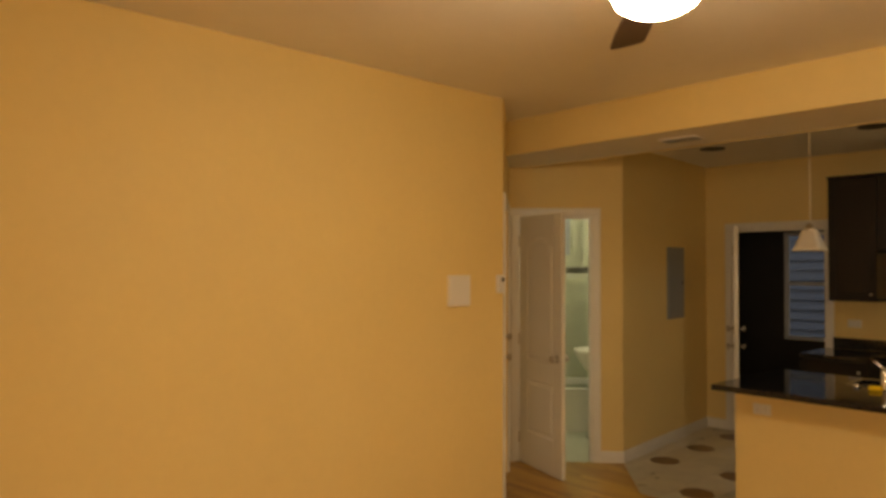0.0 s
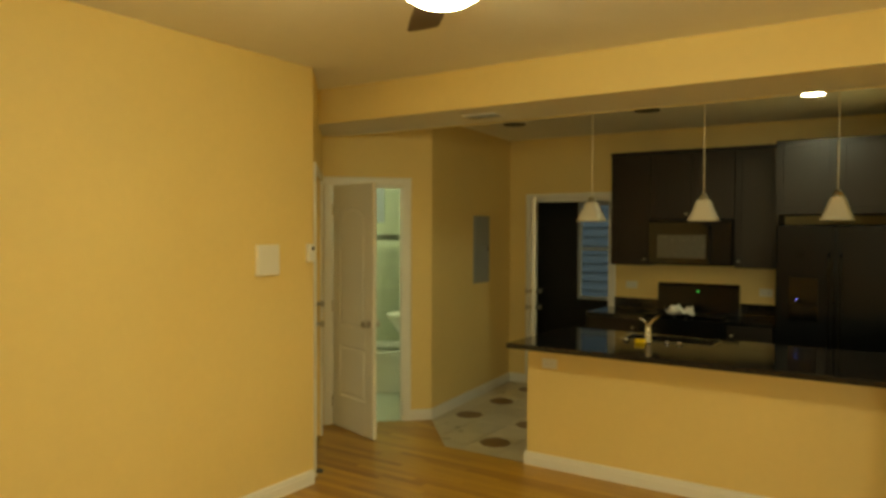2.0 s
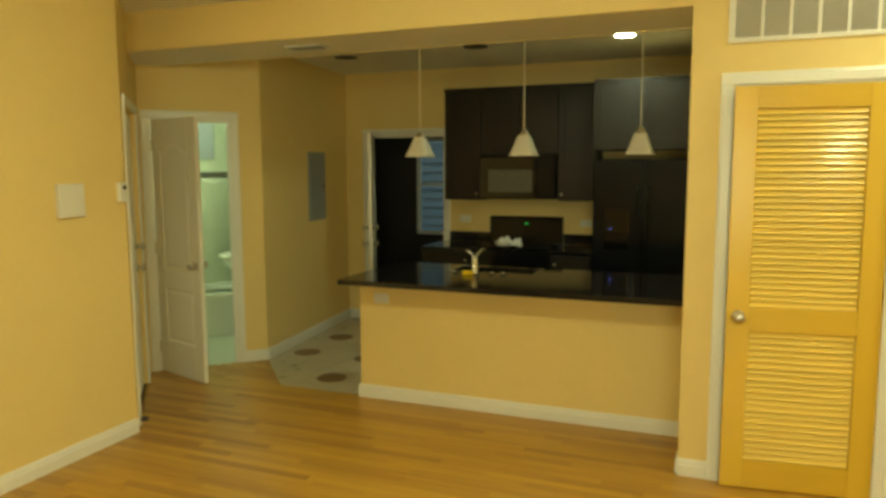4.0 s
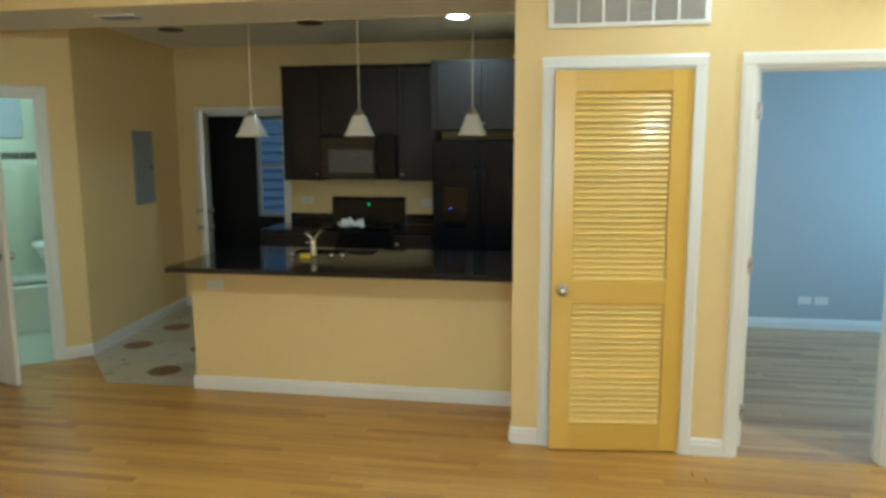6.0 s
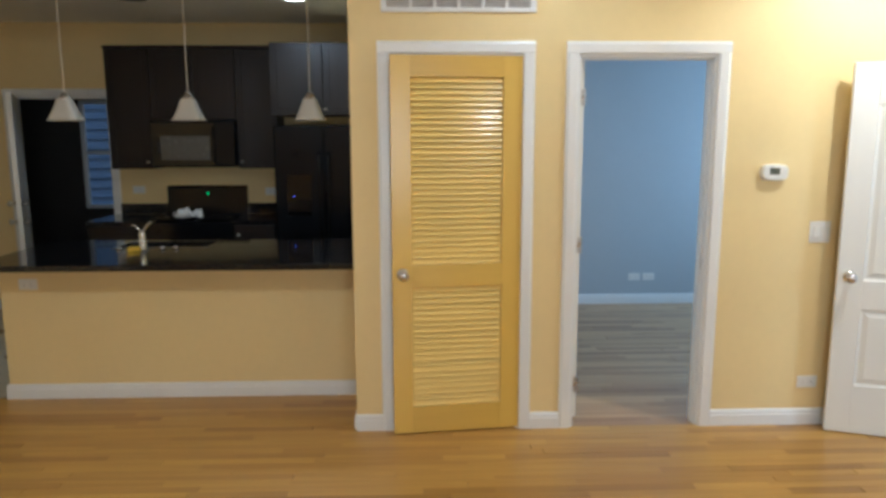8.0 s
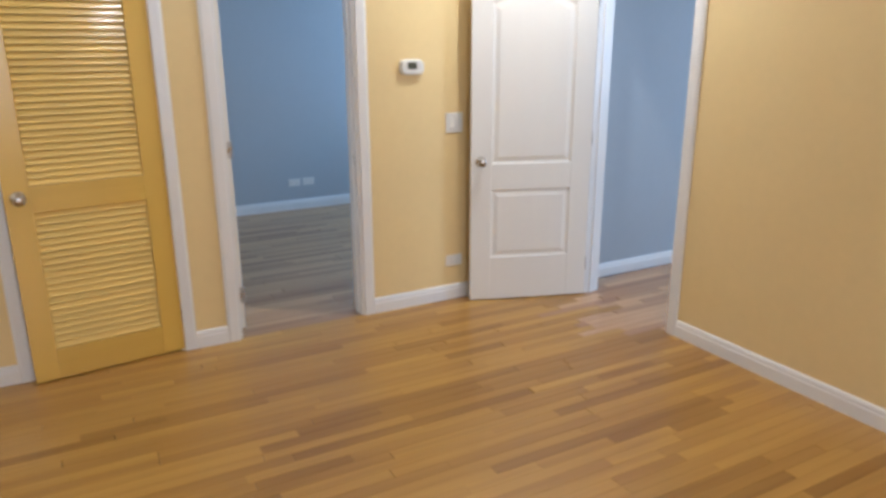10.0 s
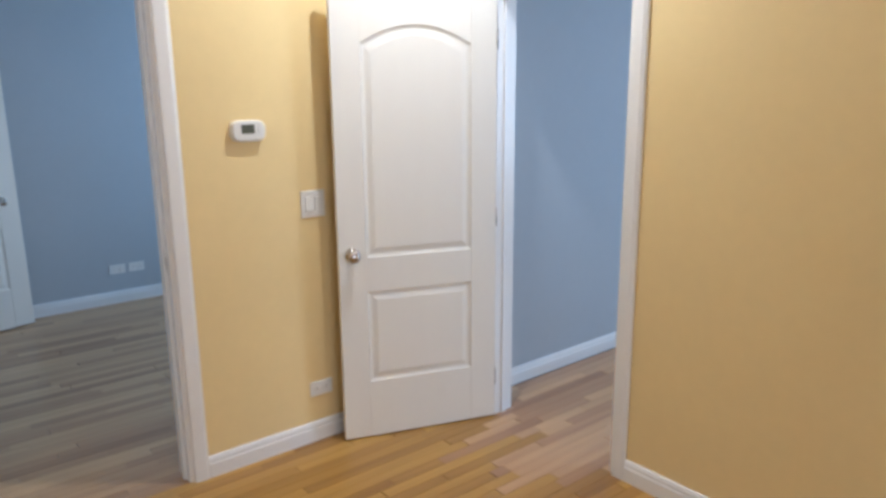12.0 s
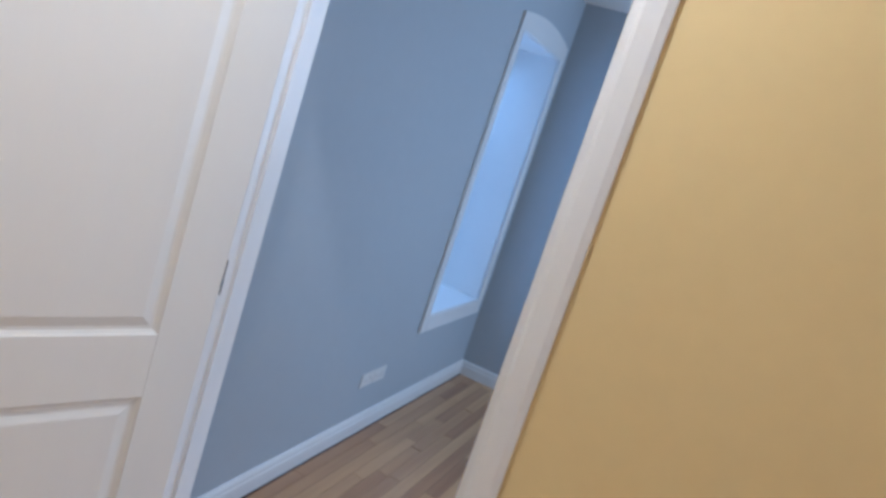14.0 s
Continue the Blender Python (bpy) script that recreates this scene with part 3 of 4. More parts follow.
# hinged at the bedroom side, its latch side a little proud of the frame
lx0, ly0, lx1, ly1 = 0.034, C1 + 0.003, -0.044, C0 - 0.012
louvre_door(turned((lx0, ly0, 0.008), math.degrees(math.atan2(ly1 - ly0, lx1 - lx0))))

# strike plates on the latch sides of two doorways
for place, size in (((D0 + 0.0195, RY - 0.045, 0.93), (0.001, 0.014, 0.03)), ((0.05, B1 + 0.0195, 0.93), (0.014, 0.001, 0.03))):
    sp = thing("strike_plate", Matrix.Translation(place), "satin nickel strike plate on the door jamb", "strike plate", "strike plates")
    part("plate", box(-size[0], size[0], -size[1], size[1], -size[2], size[2]), NICKEL, sp)
    # a solid dark block stands in for the shade in the hole
    part("latch_hole_shade", box(-size[0] * 0.5 - 0.001, size[0] * 0.5 + 0.001, -size[1] * 0.5 - 0.001, size[1] * 0.5 + 0.001, -0.012, 0.012), DARKHOLE, sp)

# ---- fittings on the walls ----


def rounded_plate(w, h, d, r=0.004):
    return box(-w / 2, w / 2, -h / 2, h / 2, 0, d, r, 2)


def on_wall(place, normal):
    """A frame whose z leaves the wall and whose y points up."""
    n = Vector(normal).normalized()
    y = Vector((0, 0, 1))
    x = y.cross(n)
    r = Matrix((x, y, n)).transposed().to_4x4()
    return Matrix.Translation(place) @ r


def outlet(place, normal, label="white duplex wall outlet set sideways above the skirting"):
    ob = thing("wall_outlet", on_wall(place, normal), label, "outlet", "wall outlets")
    w, h = (0.115, 0.07)
    part("plate", rounded_plate(w, h, 0.006, 0.003), PLASTIC, ob)
    for s in (-1, 1):
        part("socket", lathe([(0.0, 0.008), (0.015, 0.008), (0.017, 0.006)], 20), PLASTIC, ob).matrix_basis = Matrix.Translation((s * 0.022, 0, 0))
        # slots are raised dark bars, their inner shade put into the colour
        bm = box(s * 0.022 - 0.004, s * 0.022 + 0.004, 0.004, 0.006, 0.0075, 0.0084)
        add_box(bm, s * 0.022 - 0.004, s * 0.022 + 0.004, -0.006, -0.004, 0.0075, 0.0084)
        part("slot_shade", bm, DARKHOLE, ob)
    return ob


outlet((0, -2.375, 0.252), (-1, 0, 0))
outlet((2.93, -2.27, 0.265), (-1, 0, 0), label="white duplex wall outlet on the blue bedroom wall")
outlet((2.93, -2.41, 0.265), (-1, 0, 0), label="white duplex wall outlet on the blue bedroom wall")
outlet((SX, -4.64, 0.283), (-1, 0, 0), label="white double wall outlet on the blue side room wall")
outlet((SX, -4.76, 0.283), (-1, 0, 0), label="white double wall outlet on the blue side room wall")
outlet((0.57, 2.225, 0.735), (-1, 0, 0), label="white duplex outlet set sideways under the counter")
outlet((KX, 2.46, 1.13), (-1, 0, 0), label="white duplex outlet above the back counter")
outlet((KX, 1.22, 1.11), (-1, 0, 0), label="white duplex outlet above the back counter")

sw = thing("light_switch", on_wall((0, -2.378, 1.108), (-1, 0, 0)), "white double rocker light switch plate", "switch")
part("plate", rounded_plate(0.116, 0.118, 0.006, 0.003), PLASTIC, sw)
for s in (-1, 1):
    r = part("rocker", box(-0.016, 0.016, -0.033, 0.033, 0, 0.006, 0.002), PLASTIC, sw)
    r.matrix_basis = Matrix.Translation((s * 0.023, 0, 0.0045)) @ Matrix.Rotation(radians(5 * s), 4, "X")

th = thing("thermostat", on_wall((0, -2.096, 1.434), (-1, 0, 0)), "white wall thermostat with a small grey display", "thermostat")
outline = []
for k in range(48):
    c, sn = math.cos(2 * math.pi * k / 48), math.sin(2 * math.pi * k / 48)
    q = (abs(c) ** 3.4 + abs(sn) ** 4.5) ** (-1 / 4)
    outline.append((0.0715 * c * q, 0.0425 * sn * q))
bm, rings = bmesh.new(), []
for inset, h in ((1.0, 0.0), (1.0, 0.016), (0.985, 0.026), (0.95, 0.032), (0.88, 0.035)):
    rings.append([bm.verts.new((x * inset, y * inset, h)) for x, y in outline])
for lo, hi in zip(rings, rings[1:]):
    for k in range(48):
        bm.faces.new((lo[k], lo[(k + 1) % 48], hi[(k + 1) % 48], hi[k]))
bm.faces.new(rings[-1])
part("case", bm, PLASTIC, th)
part("display_bezel", box(-0.040, 0.026, -0.014, 0.030, 0.035, 0.0362, 0.0005), PLASTIC, th)
part("display", box(-0.035, 0.021, -0.010, 0.026, 0.0364, 0.0372, 0.0003), LCD, th, "grey-green display")
for k in range(4):
    part("button", box(-0.044 + k * 0.021, -0.030 + k * 0.021, -0.031, -0.022, 0.034, 0.0372, 0.001), PLASTIC, th)
part("dial", lathe([(0.0, 0.0045), (0.011, 0.0045), (0.0125, 0.003), (0.013, 0)], 24), PLASTIC, th).matrix_basis = Matrix.Translation((0.045, 0.006, 0.034))
for way in (-1, 1):
    part("arrow_button", box(0.038, 0.052, 0.006 + way * 0.019 - 0.004, 0.006 + way * 0.019 + 0.004, 0.033, 0.0362, 0.001), PLASTIC, th)

ip = thing("intercom_panel", on_wall((-0.972, LY, 1.48), (0, -1, 0)), "white intercom panel with a row of small buttons", "intercom")
part("case", box(-0.085, 0.085, -0.093, 0.093, 0, 0.03, 0.005, 2), PLASTIC, ip)
for k in range(5):
    part("grille_slot", box(-0.05, 0.05, 0.02 + k * 0.012, 0.024 + k * 0.012, 0.029, 0.0305), PLASTIC, ip)
for k in range(3):
    part("button", box(-0.052 + k * 0.04, -0.028 + k * 0.04, -0.07, -0.055, 0.029, 0.033, 0.002), PLASTIC, ip)
dc = thing("door_chime", on_wall((-0.605, LY, 1.515), (0, -1, 0)), "small white wall unit with a dark round lens", "chime")
part("case", box(-0.03, 0.03, -0.058, 0.058, 0, 0.032, 0.006, 2), PLASTIC, dc)
part("lens", lathe([(0.0, 0.004), (0.012, 0.004), (0.014, 0)], 20), DARKHOLE, dc).matrix_basis = Matrix.Translation((0.004, 0.028, 0.032))

# return-air grille above the closet
gv = thing("air_return_grille", on_wall((0, -0.397, 2.377), (-1, 0, 0)), "white steel return-air grille above the closet door", "grille")
gw, gh = 0.80, 0.236
# dark sheet on the wall paints the shade of the duct behind the slats
part("duct_shade", box(-gw / 2 + 0.02, gw / 2 - 0.02, -gh / 2 + 0.02, gh / 2 - 0.02, 0.001, 0.003), DARKHOLE, gv)
bm = box(-gw / 2, gw / 2, gh / 2 - 0.022, gh / 2, 0, 0.014, 0.003)
add_box(bm, -gw / 2, gw / 2, -gh / 2, -gh / 2 + 0.022, 0, 0.014, 0.003)
add_box(bm, -gw / 2, -gw / 2 + 0.03, -gh / 2 + 0.022, gh / 2 - 0.022, 0, 0.014)
add_box(bm, gw / 2 - 0.03, gw / 2, -gh / 2 + 0.022, gh / 2 - 0.022, 0, 0.014)
part("frame", bm, WHITE, gv)
for k in range(1, 6):
    x = -gw / 2 + 0.03 + (gw - 0.06) * k / 6
    part("divider", box(x - 0.007, x + 0.007, -gh / 2 + 0.022, gh / 2 - 0.022, 0.003, 0.014), WHITE, gv)
me = finish("slat", box(-gw / 2 + 0.03, gw / 2 - 0.03, -0.0046, 0.0046, -0.0006, 0.0006), WHITE)
for k in range(17):
    s = new("slat", me)
    s.parent = gv
    s.matrix_basis = Matrix.Translation((0, -gh / 2 + 0.028 + k * 0.0112, 0.007)) @ Matrix.Rotation(radians(50), 4, "X")

# electric panel on the kitchen's north wall
kd_dir = (Vector(K1) - Vector(K0)).normalized()
kn = Vector((kd_dir.y, -kd_dir.x))
pc = Vector(K0) + kd_dir * 1.06
ep = thing("breaker_panel", on_wall((pc.x, pc.y, 1.475), (kn.x, kn.y, 0)), "grey steel breaker panel door on the kitchen wall", "breaker panel")
part("frame", box(-0.19, 0.19, -0.335, 0.335, 0, 0.008, 0.002), PANELGREY, ep)
part("panel_door", box(-0.165, 0.165, -0.305, 0.305, 0.008, 0.014, 0.002), PANELGREY, ep)
part("latch", box(0.115, 0.15, -0.018, 0.018, 0.014, 0.02, 0.003), DARKHOLE, ep, "dark latch")

# ---- ceiling fan and lamps ----
FC = (-2.105, 1.36)
fan = thing("ceiling_fan", Matrix.Translation((*FC, 0)), "dark wooden ceiling fan with a lit glass bowl", "ceiling fan")
part("motor", lathe([(0.0, TOP), (0.075, TOP), (0.08, TOP - 0.05), (0.05, TOP - 0.07), (0.05, TOP - 0.1), (0.115, TOP - 0.12), (0.13, TOP - 0.16), (0.13, TOP - 0.21), (0.10, TOP - 0.235), (0.07, TOP - 0.256), (0, TOP - 0.257)], 40), FANSTEEL, fan, smooth=True)
part("light_bowl", lathe([(0.10, 2.454), (0.122, 2.438), (0.129, 2.414), (0.115, 2.386), (0.082, 2.366), (0.03, 2.357), (0, 2.356)], 40), FANGLOW, fan, "lit frosted glass bowl", smooth=True)
for k in range(4):
    a = radians(40.5 + 90 * k)
    bm = bmesh.new()
    pts = [(0.20, -0.045), (0.30, -0.058), (0.52, -0.07), (0.655, -0.068), (0.672, -0.06), (0.678, 0.0), (0.672, 0.054), (0.65, 0.062), (0.5, 0.062), (0.30, 0.052), (0.20, 0.045)]
    prism(pts, -0.003, 0.003, bm)
    b = part("blade", bm, FANDARK, fan, "dark wooden fan blade")
    b.matrix_basis = Matrix.Translation((0, 0, 2.474)) @ Matrix.Rotation(a, 4, "Z") @ Matrix.Rotation(radians(-12), 4, "X")
    bm = box(0.11, 0.26, -0.02, 0.02, -0.008, -0.003, 0.002)
    i = part("blade_iron", bm, FANSTEEL, fan)
    i.matrix_basis = Matrix.Translation((0, 0, 2.474)) @ Matrix.Rotation(a, 4, "Z") @ Matrix.Rotation(radians(-12), 4, "X")

SHADE_Y = (2.013, 1.254, 0.497)


def pendant(y):
    ob = thing("pendant_lamp", Matrix.Translation((0.79, y, 0)), "pendant lamp with a flared frosted glass shade, unlit", "pendant lamp", "pendants over the counter")
    part("canopy", lathe([(0, KTOP), (0.05, KTOP), (0.052, KTOP - 0.012), (0.02, KTOP - 0.028), (0, KTOP - 0.028)], 24), NICKEL, ob, smooth=True)
    part("cord", tube([(0, 0, KTOP - 0.02), (0, 0, 1.89)], 0.0032, 10), CORD, ob)
    part("socket", lathe([(0, 1.905), (0.016, 1.905), (0.02, 1.89), (0.034, 1.872), (0.034, 1.85), (0, 1.85)], 24), NICKEL, ob, smooth=True)
    bm = bmesh.new()
    rings = []
    for r, z in ((0.040, 1.862), (0.045, 1.845), (0.060, 1.80), (0.080, 1.752), (0.092, 1.730), (0.089, 1.730), (0.076, 1.752), (0.056, 1.80), (0.041, 1.845), (0.036, 1.858)):
        ring = []
        for k in range(32):
            a = 2 * math.pi * (k + 0.5) / 32
            c, s = math.cos(a), math.sin(a)
            q = (abs(c) ** 6 + abs(s) ** 6) ** (-1 / 6)
            ring.append(bm.verts.new((r * c * q, r * s * q, z)))
        rings.append(ring)
    for a, b in zip(rings, rings[1:]):
        for k in range(32):
            bm.faces.new((a[k], b[k], b[(k + 1) % 32], a[(k + 1) % 32]))
    part("shade", bm, FROST, ob, "flared frosted glass shade", smooth=True)
    return ob


for y in SHADE_Y:
    pendant(y)


def can_light(x, y, lit, z=KTOP, group="kitchen ceiling lights"):
    ob = thing("recessed_light", Matrix.Translation((x, y, z)), "recessed ceiling light, lit" if lit else "recessed ceiling light, switched off", "recessed light", group)
    part("trim_ring", lathe([(0.105, 0), (0.105, -0.006), (0.08, -0.008), (0.078, -0.001), (0.105, 0)], 32), WHITE if lit else DARKHOLE, ob)
    part("lens", lathe([(0.0, -0.003), (0.078, -0.003), (0.078, -0.001), (0, -0.001)], 32), CANGLOW if lit else DARKHOLE, ob)


can_light(1.75, 0.735, True)
can_light(-0.53, -0.85, True, TOP, "living room ceiling lights")
can_light(-0.70, -2.60, True, TOP, "living room ceiling lights")
can_light(1.81, 1.95, False)
can_light(1.91, 3.22, False)
vt = thing("ceiling_register", Matrix.Translation((0.30, 2.615, SOFFIT + 0.004)), "grey ceiling air register in the soffit", "air register")
part("frame", box(-0.07, 0.07, -0.135, 0.135, -0.008, 0, 0.002), WHITE, vt)
for k in range(6):
    part("slat", box(-0.05 + k * 0.018, -0.043 + k * 0.018, -0.115, 0.115, -0.012, -0.008), PANELGREY, vt)

# ---- kitchen ----
structure("wall_peninsula", box(0.57, 0.69, 0.172, 2.398, 0, 0.862), YELLOW, "yellow painted half wall under the counter", "wall")
baseboard((0.57, 0.172), (0.57, 2.398 + 0.016), (-1, 0))
baseboard((0.57, 2.398), (0.69, 2.398), (0, 1))
ct = thing("peninsula_counter", Matrix(), "polished black granite counter with a sink cut-out", "counter")
HX0, HX1, HY0, HY1 = 0.93, 1.20, 1.22, 1.84
bm = box(0.287, HX0, 0.174, 2.42, 0.864, 0.900, 0.006, 3)
part("slab_front", bm, GRANITE, ct)
bm = box(HX0 + 0.0005, 1.29, 0.174, HY0, 0.864, 0.900)
add_box(bm, HX0 + 0.0005, 1.29, HY1, 2.42, 0.864, 0.900)
add_box(bm, HX1, 1.29, HY0, HY1, 0.864, 0.900)
part("slab_back", bm, GRANITE, ct)
sk = thing("kitchen_sink", Matrix(), "stainless steel sink set into the granite", "sink")
bm = bmesh.new()
add_box(bm, HX0, HX1, HY0, HY1, 0.70, 0.702)
for b in ((HX0, HX0 + 0.004, HY0, HY1), (HX1 - 0.004, HX1, HY0, HY1), (HX0 + 0.004, HX1 - 0.004, HY0, HY0 + 0.004), (HX0 + 0.004, HX1 - 0.004, HY1 - 0.004, HY1)):
    add_box(bm, *b, 0.702, 0.8995)
part("basin", bm, CHROME, sk)
bm = bmesh.new()
for b in ((HX0 - 0.02, HX0 + 0.002, HY0 - 0.02, HY1 + 0.02), (HX1 - 0.002, HX1 + 0.02, HY0 - 0.02, HY1 + 0.02), (HX0 + 0.002, HX1 - 0.002, HY0 - 0.02, HY0 + 0.002), (HX0 + 0.002, HX1 - 0.002, HY1 - 0.002, HY1 + 0.02)):
    add_box(bm, *b, 0.9005, 0.904, 0.001)
part("rim", bm, CHROME, sk)
fa = thing("kitchen_faucet", Matrix.Translation((0.86, 1.625, 0.90)), "chrome kitchen faucet with a curved spout and lever", "faucet")
part("body", lathe([(0, 0), (0.032, 0), (0.032, 0.008), (0.024, 0.014), (0.022, 0.10), (0.018, 0.125), (0, 0.13)], 24), CHROME, fa, smooth=True)
part("spout", tube([(0, 0, 0.10), (0.012, -0.012, 0.13), (0.03, -0.026, 0.155), (0.06, -0.036, 0.17), (0.10, -0.042, 0.168)], 0.010, 12), CHROME, fa, smooth=True)
part("lever", tube([(0, 0, 0.11), (-0.004, 0.02, 0.136), (-0.01, 0.042, 0.158), (-0.014, 0.06, 0.162)], 0.007, 10), CHROME, fa, smooth=True)
part("sponge", box(-0.02, 0.02, -0.035, 0.035, 0, 0.028, 0.005, 2), SPONGE).matrix_world = turned((0.80, 1.66, 0.90), 8)
tagged(bpy.data.objects["sponge"], "yellow kitchen sponge on the granite counter", "sponge")
for k, (x, y) in enumerate(((0.86, 1.78), (0.87, 1.50), (0.88, 1.42))):
    c = thing("sink_fitting", Matrix.Translation((x, y, 0.90)), "small chrome sink fitting on the counter", "sink fitting", "sink fittings")
    part("cap", lathe([(0, 0), (0.022, 0), (0.02, 0.012), (0.012, 0.02), (0, 0.021)], 18), CHROME, c, smooth=True)


def cabinet_front(ob, x, y0, y1, z0, z1, knob=None):
    """A framed cabinet door on the plane x, facing -x, with its knob."""
    d = part("cabinet_door", box(x - 0.02, x, y0 + 0.003, y1 - 0.003, z0 + 0.003, z1 - 0.003, 0.003), ESPRESSO, ob)
    bm = bmesh.new()
    f = 0.058
    for b in ((y0 + 0.003, y0 + f, z0 + 0.003, z1 - 0.003), (y1 - f, y1 - 0.003, z0 + 0.003, z1 - 0.003), (y0 + f, y1 - f, z0 + 0.003, z0 + f), (y0 + f, y1 - f, z1 - f, z1 - 0.003)):
        add_box(bm, x - 0.027, x - 0.0205, *b, 0.0015)
    part("door_frame", bm, ESPRESSO, d)
    if knob:
        k = part("knob", lathe([(0, 0), (0.006, 0), (0.006, 0.012), (0.014, 0.018), (0.015, 0.024), (0.008, 0.029), (0, 0.03)], 16), NICKEL, d, "nickel knob", smooth=True)
        k.matrix_basis = Matrix.Translation((x - 0.027, *knob)) @ Vector((-1, 0, 0)).to_track_quat("Z", "Y").to_matrix().to_4x4()


def cabinet(name, x, y0, y1, z0, z1, doors, label, knobs=()):
    ob = thing(name, Matrix(), label, "cabinet", "espresso kitchen cabinets")
    part("body", box(x, KX - 0.002, y0, y1, z0, z1, 0.002), ESPRESSO, ob)
    for k in range(doors):
        a, b = y0 + (y1 - y0) * k / doors, y0 + (y1 - y0) * (k + 1) / doors
        cabinet_front(ob, x, a, b, z0, z1, knobs[k] if k < len(knobs) else None)
    return ob


EL = "dark espresso wooden wall cabinet"
cabinet("wall_cabinet", 2.69, 2.182, 2.56, 1.34, 2.385, 1, EL, [(2.225, 1.40)])
cabinet("wall_cabinet", 2.69, 1.435, 2.18, 1.775, 2.385, 2, EL + " above the microwave", [(1.77, 1.82), (1.845, 1.82)])
cabinet("wall_cabinet", 2.69, 1.075, 1.433, 1.34, 2.385, 1, EL, [(1.395, 1.40)])
cabinet("wall_cabinet", 2.37, 0.18, 1.06, 1.80, 2.40, 2, EL + " above the refrigerator", [(0.60, 1.85), (0.65, 1.85)])
part("crown", box(2.655, KX - 0.003, 1.075, 2.565, 2.387, 2.41, 0.004), ESPRESSO)
tagged(bpy.data.objects["crown"], "dark wooden crown strip on the cabinets", "trim", kind="structure")
cabinet("base_cabinet", 2.42, 2.182, 2.70, 0.0, 0.862, 1, "dark espresso base cabinet under the back counter", [(2.24, 0.78)])
cabinet("base_cabinet", 2.42, 1.075, 1.433, 0.0, 0.862, 1, "dark espresso base cabinet under the back counter", [(1.39, 0.78)])
pb = thing("peninsula_cabinet", Matrix(), "dark espresso base cabinet under the peninsula", "cabinet", "espresso kitchen cabinets")
part("body", box(0.695, 0.925, 0.18, 2.35, 0.0, 0.862), ESPRESSO, pb)
part("front", box(1.21, 1.23, 0.18, 2.35, 0.0, 0.862), ESPRESSO, pb)
for y0, y1 in ((2.182, 2.70), (1.07, 1.433)):
    c = thing("back_counter", Matrix(), "black granite back counter with an upstand", "counter", "back counters")
    part("slab", box(2.39, KX - 0.02, y0, y1, 0.864, 0.90, 0.004, 2), GRANITE, c)
    part("upstand", box(KX - 0.025, KX - 0.003, y0, min(y1, 2.63), 0.901, 1.0), GRANITE, c)

rg = thing("gas_range", Matrix(), "black gas range with a tall back panel", "range")
part("body", box(2.36, 2.95, 1.438, 2.178, 0.02, 0.895, 0.006), BLACK, rg)
part("oven_door", box(2.335, 2.36, 1.45, 2.166, 0.20, 0.74, 0.006), BLACKGLASS, rg)
part("oven_handle", tube([(2.30, 1.50, 0.70), (2.30, 2.12, 0.70)], 0.011), NICKEL, rg, smooth=True)
bm = prism_xz([(2.93, 0.896), (2.99, 0.896), (2.99, 1.15), (2.965, 1.17), (2.945, 1.15)], 1.438, 2.178)
part("back_panel", bm, BLACK, rg)
part("clock", box(2.938, 2.9395, 1.79, 1.81, 1.092, 1.102), GREENLED, rg, "green lit clock")
for k in range(4):
    part("burner_grate", box(2.42 + 0.26 * (k % 2), 2.64 + 0.26 * (k % 2), 1.48 + 0.35 * (k // 2), 1.79 + 0.35 * (k // 2), 0.905, 0.922, 0.004), BLACK, rg)
for k in range(5):
    kb = part("control_knob", lathe([(0, 0), (0.02, 0), (0.018, 0.02), (0, 0.022)], 16), BLACK, rg)
    kb.matrix_basis = Matrix.Translation((2.358, 1.55 + 0.13 * k, 0.82)) @ Vector((-1, 0, 0)).to_track_quat("Z", "Y").to_matrix().to_4x4()
# folded white paper leaflet on the range, modelled as a crumpled sheet
bm = bmesh.new()
bmesh.ops.create_grid(bm, x_segments=14, y_segments=10, size=0.5)
for vv in bm.verts:
    vv.co.z = 0.08 * noise.noise(vv.co * 4.0) + 0.10 * max(0, 0.4 - vv.co.length)
    vv.co.x, vv.co.y = vv.co.x * (0.20 + 0.05 * noise.noise(vv.co * 3)), vv.co.y * 0.22
bmesh.ops.solidify(bm, geom=bm.faces[:], thickness=0.004)
tagged(part("paper_leaflet", bm, PAPER), "crumpled white paper leaflet lying on the range", "cloth").matrix_world = turned((2.52, 1.86, 0.945), 30)

mw = thing("microwave", Matrix(), "black over-the-range microwave with a grey window", "microwave")
part("body", box(2.62, 2.998, 1.438, 2.178, 1.355, 1.77, 0.006), BLACK, mw)
part("door", box(2.60, 2.62, 1.62, 2.172, 1.365, 1.745, 0.004), BLACKGLASS, mw)
part("window", box(2.597, 2.60, 1.66, 2.09, 1.42, 1.63, 0.001), GREYGLASS, mw, "grey window mesh")
part("control_panel", box(2.603, 2.62, 1.444, 1.615, 1.365, 1.745, 0.003), BLACK, mw)
part("handle", tube([(2.585, 1.628, 1.40), (2.575, 1.628, 1.45), (2.575, 1.628, 1.66), (2.585, 1.628, 1.71)], 0.008), BLACK, mw)

